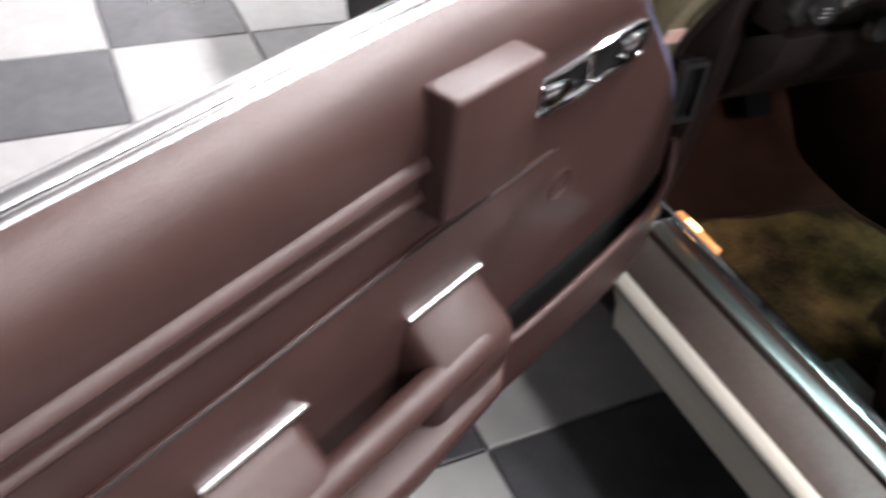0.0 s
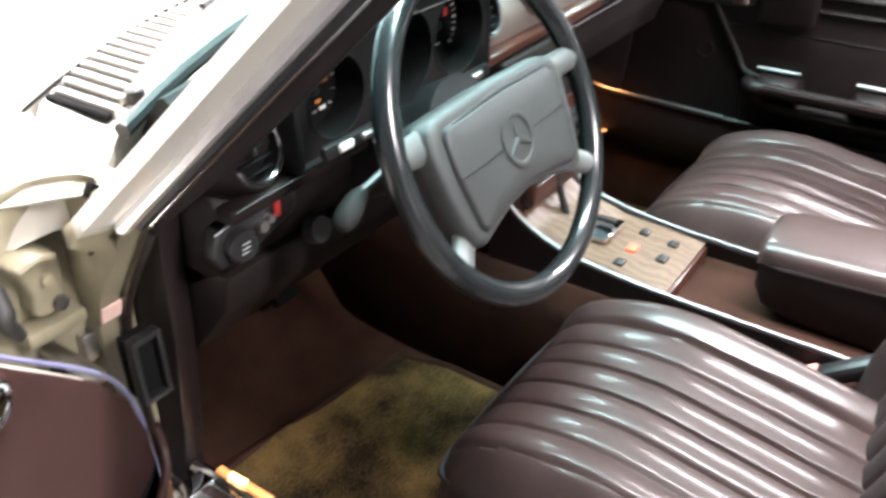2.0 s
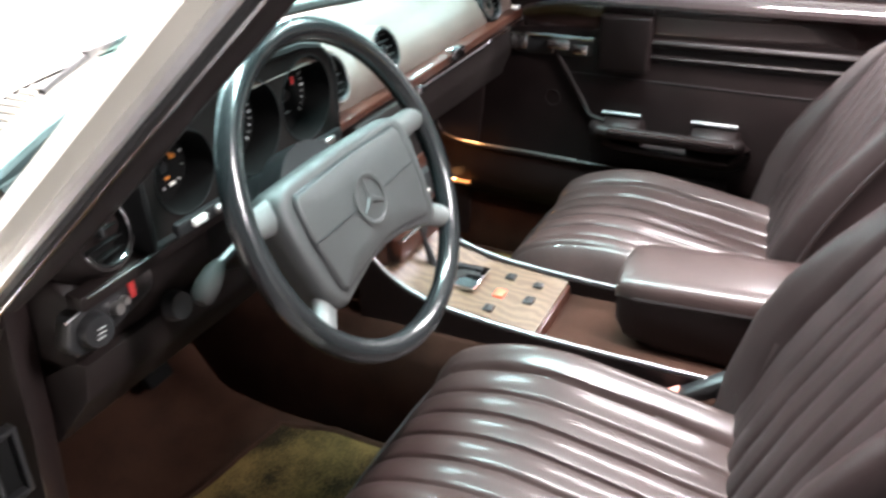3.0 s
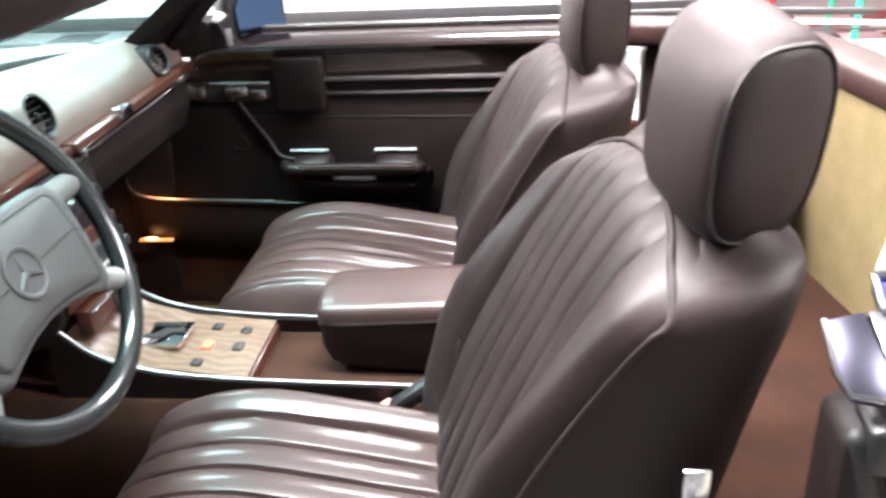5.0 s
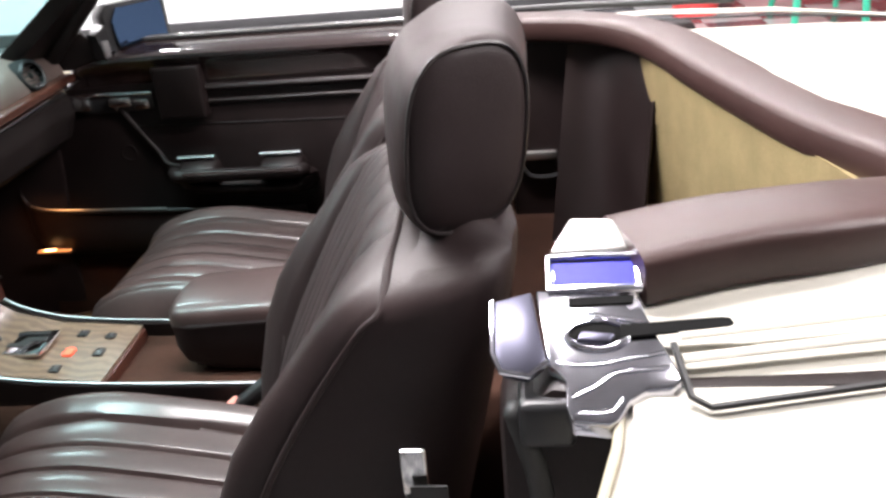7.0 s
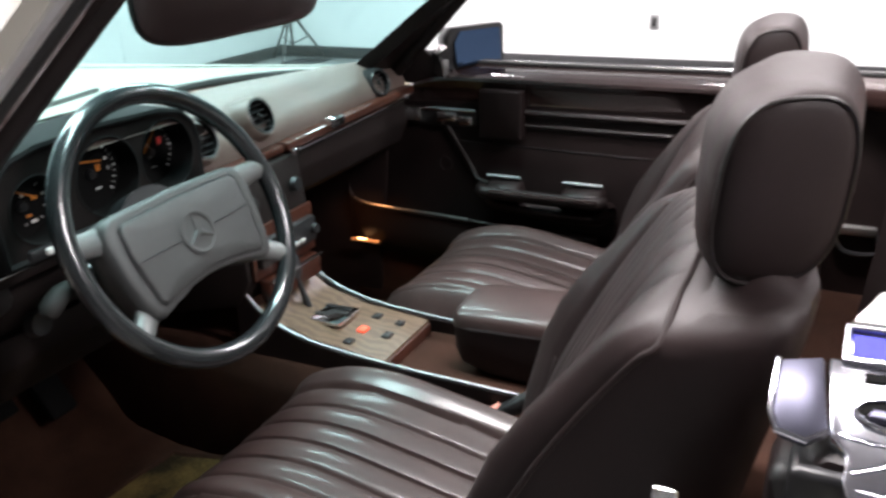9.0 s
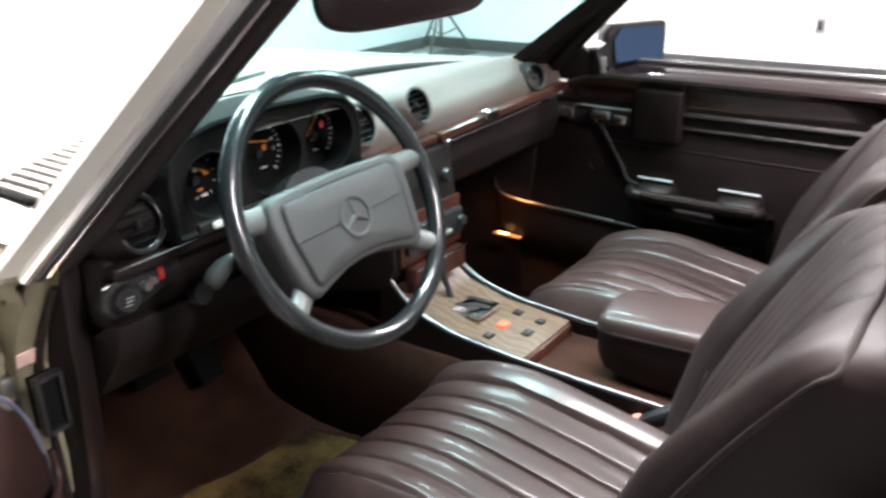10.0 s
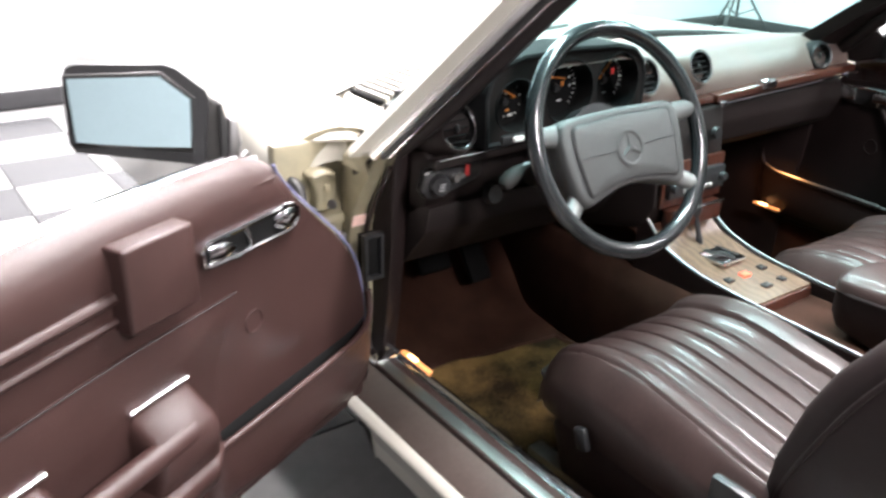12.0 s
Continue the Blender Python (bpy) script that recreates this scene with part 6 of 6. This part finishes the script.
for kind, (gx, gz, r) in enumerate(DIALS):
    m = disc_to((gx, 0.258, gz), (0, -1, 0))
    g = part("gauge", loft([[m @ Vector((a * math.cos(2 * math.pi * k / 40), a * math.sin(2 * math.pi * k / 40), h)) for k in range(40)] for a, h in ((r, 0.0413), (r * 0.985, 0.039), (r * 0.965, 0.02), (r * 0.95, 0.0), (0.0005, 0.0))], caps=False), BLACK_MATTE, bin_, "black round gauge in a deep tunnel")
    part("dial_ring", sweep([m @ Vector((r * math.cos(2 * math.pi * k / 40), r * math.sin(2 * math.pi * k / 40), 0.0415)) for k in range(40)], 0.0016, 6, closed=True), HOOD_BLACK, g)
    for k in range(25 if kind else 11):
        a = radians(-130 + 260 * k / (24 if kind else 10))
        part("mark", rbox((r * 0.80 * math.sin(a), r * 0.80 * math.cos(a), 0.001), (0.0014 if k % 4 else 0.0024, r * 0.09, 0.0012), 0, 1, m=Matrix.Rotation(-a, 4, "Z")), TICK if k % 2 else OFFWHITE, g, m=m)
    marks = (((0.10, 0.30, OFFWHITE, 0.011, 0.011), (0.48, 0.12, ORANGE, 0.020, 0.010), (0.20, -0.35, ORANGE, 0.018, 0.009), (0.34, -0.55, OFFWHITE, 0.022, 0.009), (0.05, -0.58, TICK, 0.010, 0.007)),
             ((0.28, 0.10, ORANGE, 0.016, 0.020), (0.55, 0.28, OFFWHITE, 0.011, 0.009), (0.60, 0.02, TICK, 0.010, 0.012), (0.20, -0.42, OFFWHITE, 0.024, 0.005)),
             ((-0.05, 0.20, OFFWHITE, 0.011, 0.010), (0.42, 0.24, RED, 0.016, 0.024), (0.0, -0.15, TICK, 0.015, 0.004), (0.10, -0.45, OFFWHITE, 0.020, 0.004)))[kind]
    for mx, my, mm, w, h in marks:
        part("symbol", rbox((mx * r, my * r, 0.0014), (w * 0.50, h * 0.5, 0.0016), 0.0006, 1), mm, g, m=m)
    part("needle", rbox((0, 0.020, 0.005), (0.0026, 0.046, 0.0015), 0.0005, 1, m=Matrix.Rotation(radians((-118, -100, 140)[kind]), 4, "Z")), ORANGE, g, "orange needle", m=m)
    part("hub", revolve([(0, 0.008), (0.007, 0.008), (0.008, 0.0), (0, 0.0)], m, 14), PLASTIC, g)
# knob row, light switch and other controls
row = part("control_bar", rbox((-0.345, 0.216, 0.818), (0.36, 0.016, 0.018), 0.004), PLASTIC, car, "bar of small rocker controls")
for k in range(8):
    part("rocker", rbox((-0.49 + 0.041 * k, 0.207, 0.819), (0.024, 0.008, 0.010), 0.002, 1), ALU if k % 2 else OFFWHITE, row)
sw = part("light_switch_panel", prism([(-0.674, 0.738), (-0.664, 0.722), (-0.640, 0.720), (-0.548, 0.745), (-0.540, 0.760), (-0.546, 0.787), (-0.560, 0.792), (-0.664, 0.772)], 0.244, 0.268, "xz", 0.005), PLASTIC, car, "black light switch panel")
part("panel_rim", sweep([(-0.672, 0.242, 0.772), (-0.610, 0.2405, 0.784), (-0.555, 0.2405, 0.7935), (-0.541, 0.242, 0.786)], 0.0022, 6), SOFT_CHROME, sw)
knob = part("light_knob", revolve([(0, 0.018), (0.017, 0.018), (0.020, 0.012), (0.021, 0.0), (0, 0.0)], disc_to((-0.640, 0.246, 0.747), (-0.2, -1, 0.1)), 24), PLASTIC, sw)
for k in range(3):
    part("mark", rbox((-0.6435 + 0.001 * k, 0.2275, 0.742 + 0.0055 * k), (0.013, 0.002, 0.0014), 0.0005, 1), TICK, knob)
part("pull_knob", revolve([(0, 0.012), (0.007, 0.012), (0.008, 0.0), (0, 0)], disc_to((-0.606, 0.246, 0.754), (0, -1, 0.1)), 14), ALU, sw)
part("pull_knob", revolve([(0, 0.010), (0.005, 0.010), (0.006, 0.0), (0, 0)], disc_to((-0.592, 0.246, 0.757), (0, -1, 0.1)), 14), ALU, sw)
part("warning_mark", rbox((-0.578, 0.242, 0.765), (0.009, 0.006, 0.022), 0.002), RED, sw, "red indicator mark")
part("ignition_lock", revolve([(0, 0.016), (0.017, 0.016), (0.020, 0.0), (0, 0)], disc_to((-0.515, 0.250, 0.705), (0, -1, 0.2)), 20), PLASTIC, car)

# ---- centre stack and console ----
stack = part("centre_front", prism([(0.225, 0.80), (0.212, 0.70), (0.205, 0.60), (0.235, 0.545), (0.40, 0.50), (0.55, 0.50), (0.55, 0.80)], -0.095, 0.125, "yz", 0.008), DASH_LOW, car, "dark centre console front with wood face")
part("stack_wood", prism([(-0.085, 0.70), (-0.085, 0.60), (0.115, 0.60), (0.115, 0.70)], 0.200, 0.2085, "xz", 0.002), WOOD_RED, stack, m=Matrix.Translation((0, -0.004, 0)))
radio = part("radio", rbox((0.015, 0.192, 0.650), (0.18, 0.02, 0.052), 0.003), PLASTIC, stack, "black car radio")
for sx in (-0.065, 0.095):
    part("radio_knob", revolve([(0, 0.010), (0.009, 0.010), (0.011, 0.0), (0, 0)], disc_to((sx, 0.182, 0.650), (0, -1, 0.05)), 18), PLASTIC, radio)
for k in range(5):
    part("preset_key", rbox((-0.025 + 0.02 * k, 0.181, 0.637), (0.016, 0.006, 0.010), 0.002, 1), ALU, radio)
for sx in (-0.055, 0.015, 0.085):
    part("climate_knob", revolve([(0, 0.010), (0.012, 0.010), (0.015, 0.0), (0, 0)], disc_to((sx, 0.210, 0.745), (0, -1, 0.05)), 18), PLASTIC, stack)
part("ash_tray", rbox((0.015, 0.188, 0.575), (0.17, 0.03, 0.045), 0.006), WOOD_RED, stack, "wood-faced ash tray")
part("tray_strip", rbox((0.015, 0.170, 0.598), (0.17, 0.006, 0.006), 0.002), CHROME, stack)


def side_line(x):
    return smooth_path([(x, 0.245, 0.600), (x, 0.215, 0.560), (x, 0.165, 0.522), (x, 0.08, 0.496), (x, -0.05, 0.484), (x, -0.20, 0.479), (x, -0.42, 0.476)], 5)


for x, s in ((-0.092, 1), (0.122, -1)):
    wallp = part("console_side", loft([[Vector((p.x, p.y, p.z)), Vector((p.x + s * 0.012, p.y, p.z)), Vector((p.x + s * 0.012, p.y, 0.36)), Vector((p.x - s * 0.006, p.y, 0.36))] for p in side_line(x)]), VINYL_DARK, car, "dark brown console side")
    part("console_strip", sweep([p + Vector((s * 0.005, 0, 0.003)) for p in side_line(x)], 0.0032, 8), DULL_ALU, wallp, "thin bright metal strip")


def plate_pt(u, v):
    y = 0.205 - 0.275 * v
    z = lerp_table([(-0.10, 0.474), (0.08, 0.489), (0.165, 0.512), (0.215, 0.545)], y)[0]
    return (-0.075 + 0.180 * u, y, z)


plate = part("shift_plate", sheet(plate_pt, 8, 20, (0, 0, 0.006)), WOOD, car, "tan zebrano wood shift plate")
part("plate_front", rbox((0.015, -0.072, 0.452), (0.178, 0.006, 0.05), 0.002), WOOD_RED, plate)
gate = part("gear_gate", prism([(-0.022, 0.175), (-0.022, 0.060), (0.056, 0.060), (0.056, 0.175)], 0.500, 0.508, "xy", 0.003), CHROME, plate, "chrome gear gate")
part("gate_slot", prism([(0.0, 0.168), (0.0, 0.10), (0.018, 0.09), (0.018, 0.068), (0.030, 0.068), (0.030, 0.105), (0.012, 0.118), (0.012, 0.168)], 0.5082, 0.5094, "xy"), RUBBER, gate)
part("gate_marks", rbox((0.045, 0.117, 0.5086), (0.010, 0.09, 0.0015), 0.0004, 1), PLASTIC, gate)
lever = part("gear_lever", sweep([(0.016, 0.150, 0.50), (0.016, 0.168, 0.55), (0.016, 0.178, 0.578)], [0.008, 0.006, 0.006], 10), PLASTIC, plate, "black gear lever")
part("lever_knob", sweep([(0.016, 0.176, 0.572), (0.016, 0.180, 0.585), (0.016, 0.188, 0.612), (0.016, 0.190, 0.620)], [0.010, 0.016, 0.017, 0.009], 14), PLASTIC, lever)
for bx, by, mm, w in ((0.004, 0.022, RED_BUTTON, 0.030), (0.066, 0.025, PLASTIC, 0.026), (-0.048, 0.022, PLASTIC, 0.026), (0.008, -0.03, PLASTIC, 0.030), (0.062, -0.028, PLASTIC, 0.022)):
    z = plate_pt(0, (0.205 - by) / 0.275)[2] + 0.006
    sw_ = part("switch", rbox((bx, by, z + 0.001), (w * 0.8, 0.018, 0.008), 0.003), mm, plate, "red hazard switch" if mm is RED_BUTTON else "")
    if mm is PLASTIC:
        part("switch_cap", rbox((bx, by + 0.003, z + 0.0052), (w * 0.45, 0.005, 0.002), 0.0008, 1), GREY_KNOB, sw_)
part("coin_tray", rbox((0.015, -0.14, 0.425), (0.18, 0.13, 0.02), 0.006), CARPET_LIGHT, car)

box = part("armrest_box", loft([[Vector((0.055 + w * x, y, z0_ + (z1_ - z0_) * z)) for x, z in ((-1, 0.12), (-0.9, 0.0), (0.9, 0.0), (1, 0.12), (1, 1), (-1, 1))] for y, w, z0_, z1_ in ((-0.185, 0.066, 0.50, 0.545), (-0.20, 0.072, 0.475, 0.548), (-0.25, 0.075, 0.462, 0.552), (-0.45, 0.076, 0.45, 0.562), (-0.62, 0.076, 0.44, 0.568))]), LEATHER_SIDE, car, "dark brown centre armrest box", angle=50)
part("armrest_lid", loft([[Vector((0.055 + w * x, y, z_ + 0.030 * z)) for x, z in ((-1, -0.1), (1, -0.1), (1.0, 0.5), (0.92, 0.85), (0.6, 1.0), (0, 1.08), (-0.6, 1.0), (-0.92, 0.85), (-1.0, 0.5))] for y, w, z_ in ((-0.180, 0.060, 0.543), (-0.190, 0.070, 0.548), (-0.21, 0.076, 0.550), (-0.30, 0.078, 0.555), (-0.45, 0.078, 0.563), (-0.62, 0.078, 0.569))]), LEATHER, box, "padded brown leather lid", angle=60)
part("lid_piping", sweep([(-0.022, -0.62, 0.568), (-0.022, -0.40, 0.560), (-0.022, -0.22, 0.550), (-0.012, -0.188, 0.547), (0.055, -0.180, 0.546), (0.122, -0.188, 0.547), (0.132, -0.22, 0.550), (0.132, -0.62, 0.568)], 0.0035, 6), PIPING, box)

# sun visors and inner mirror under the header
for side in (-1, 1):
    vis = part("sun_visor", loft([[Vector((side * (0.345 + 0.180 * k * x), y, 1.172 + 0.068 * k * z)) for x, z in [(math.copysign(abs(math.cos(a)) ** 0.35, math.cos(a)), math.copysign(abs(math.sin(a)) ** 0.55, math.sin(a))) for a in [2 * math.pi * (n + 0.5) / 40 for n in range(40)]]] for k, y in ((0.94, -0.030), (1, -0.024), (1, -0.014), (0.94, -0.008))]), VINYL_DARK, car, "dark brown folded sun visor", m=Matrix.Translation((0, -0.035, 0)), angle=50)
    part("visor_hinge", sweep([(side * 0.20, -0.055, 1.248), (side * 0.47, -0.06, 1.252)], 0.006, 8), PLASTIC, vis)
im = part("inner_mirror", rbox((0.0, -0.09, 1.185), (0.25, 0.022, 0.065), 0.012, 3), PLASTIC, car, "black interior mirror")
part("mirror_glass", rbox((0.0, -0.1022, 1.185), (0.235, 0.003, 0.052), 0.001, 1), MIRROR, im)
part("mirror_stem", sweep([(0, -0.08, 1.19), (0, -0.07, 1.25)], 0.009, 8), PLASTIC, im)

# ---- floor tiles ----
def tile_mesh(name, material):
    bm = bmesh.new()
    bmesh.ops.create_cube(bm, size=1, matrix=Matrix.Diagonal((TILE - 0.004, TILE - 0.004, 0.010, 1)))
    top_edges = [e for e in bm.edges if all(v.co.z > 0 for v in e.verts)]
    bmesh.ops.bevel(bm, geom=top_edges, offset=0.003, segments=1, affect="EDGES")
    me = bpy.data.meshes.new(name)
    bm.to_mesh(me)
    bm.free()
    me.materials.append(material)
    return me


tiles = {0: tile_mesh("tile", TILE_DARK), 1: tile_mesh("tile", TILE_WHITE)}
rest = {0: [], 1: []}
for i in range(-13, 19):
    for j in range(-22, 13):
        cx, cy = TX + TILE * (i + 0.5), TY + TILE * (j - 0.5)
        if not (X0 + 0.19 < cx < X1 - 0.19 and Y0 + 0.2 < cy < Y1 - 0.19):
            continue
        kind = (i + j) % 2
        if -2.2 < cx < -0.4 and -2.0 < cy < 4.2 or (1.0 < cx < 5.5 and -3.4 < cy < 0.2):
            ob = new("tile", tiles[kind])
            ob.location = (cx, cy, -0.005)
            ob.parent = floor
        else:
            rest[kind].append((cx, cy))
for kind, spots in rest.items():
    vs, fs = [], []
    h = TILE / 2 - 0.002
    for cx, cy in spots:
        b = len(vs)
        vs += [(cx - h, cy - h, 0), (cx + h, cy - h, 0), (cx + h, cy + h, 0), (cx - h, cy + h, 0), (cx - h, cy - h, -0.01), (cx + h, cy - h, -0.01), (cx + h, cy + h, -0.01), (cx - h, cy + h, -0.01)]
        fs += [(b, b + 1, b + 2, b + 3)] + [(b + k, b + 4 + k, b + 4 + (k + 1) % 4, b + (k + 1) % 4) for k in range(4)]
    me = bpy.data.meshes.new("floor_tiles")
    me.from_pydata(vs, [], fs)
    me.materials.append(TILE_WHITE if kind else TILE_DARK)
    ob = new("floor_tiles", me)
    ob.parent = floor
    tagged(ob, kind="stuff")
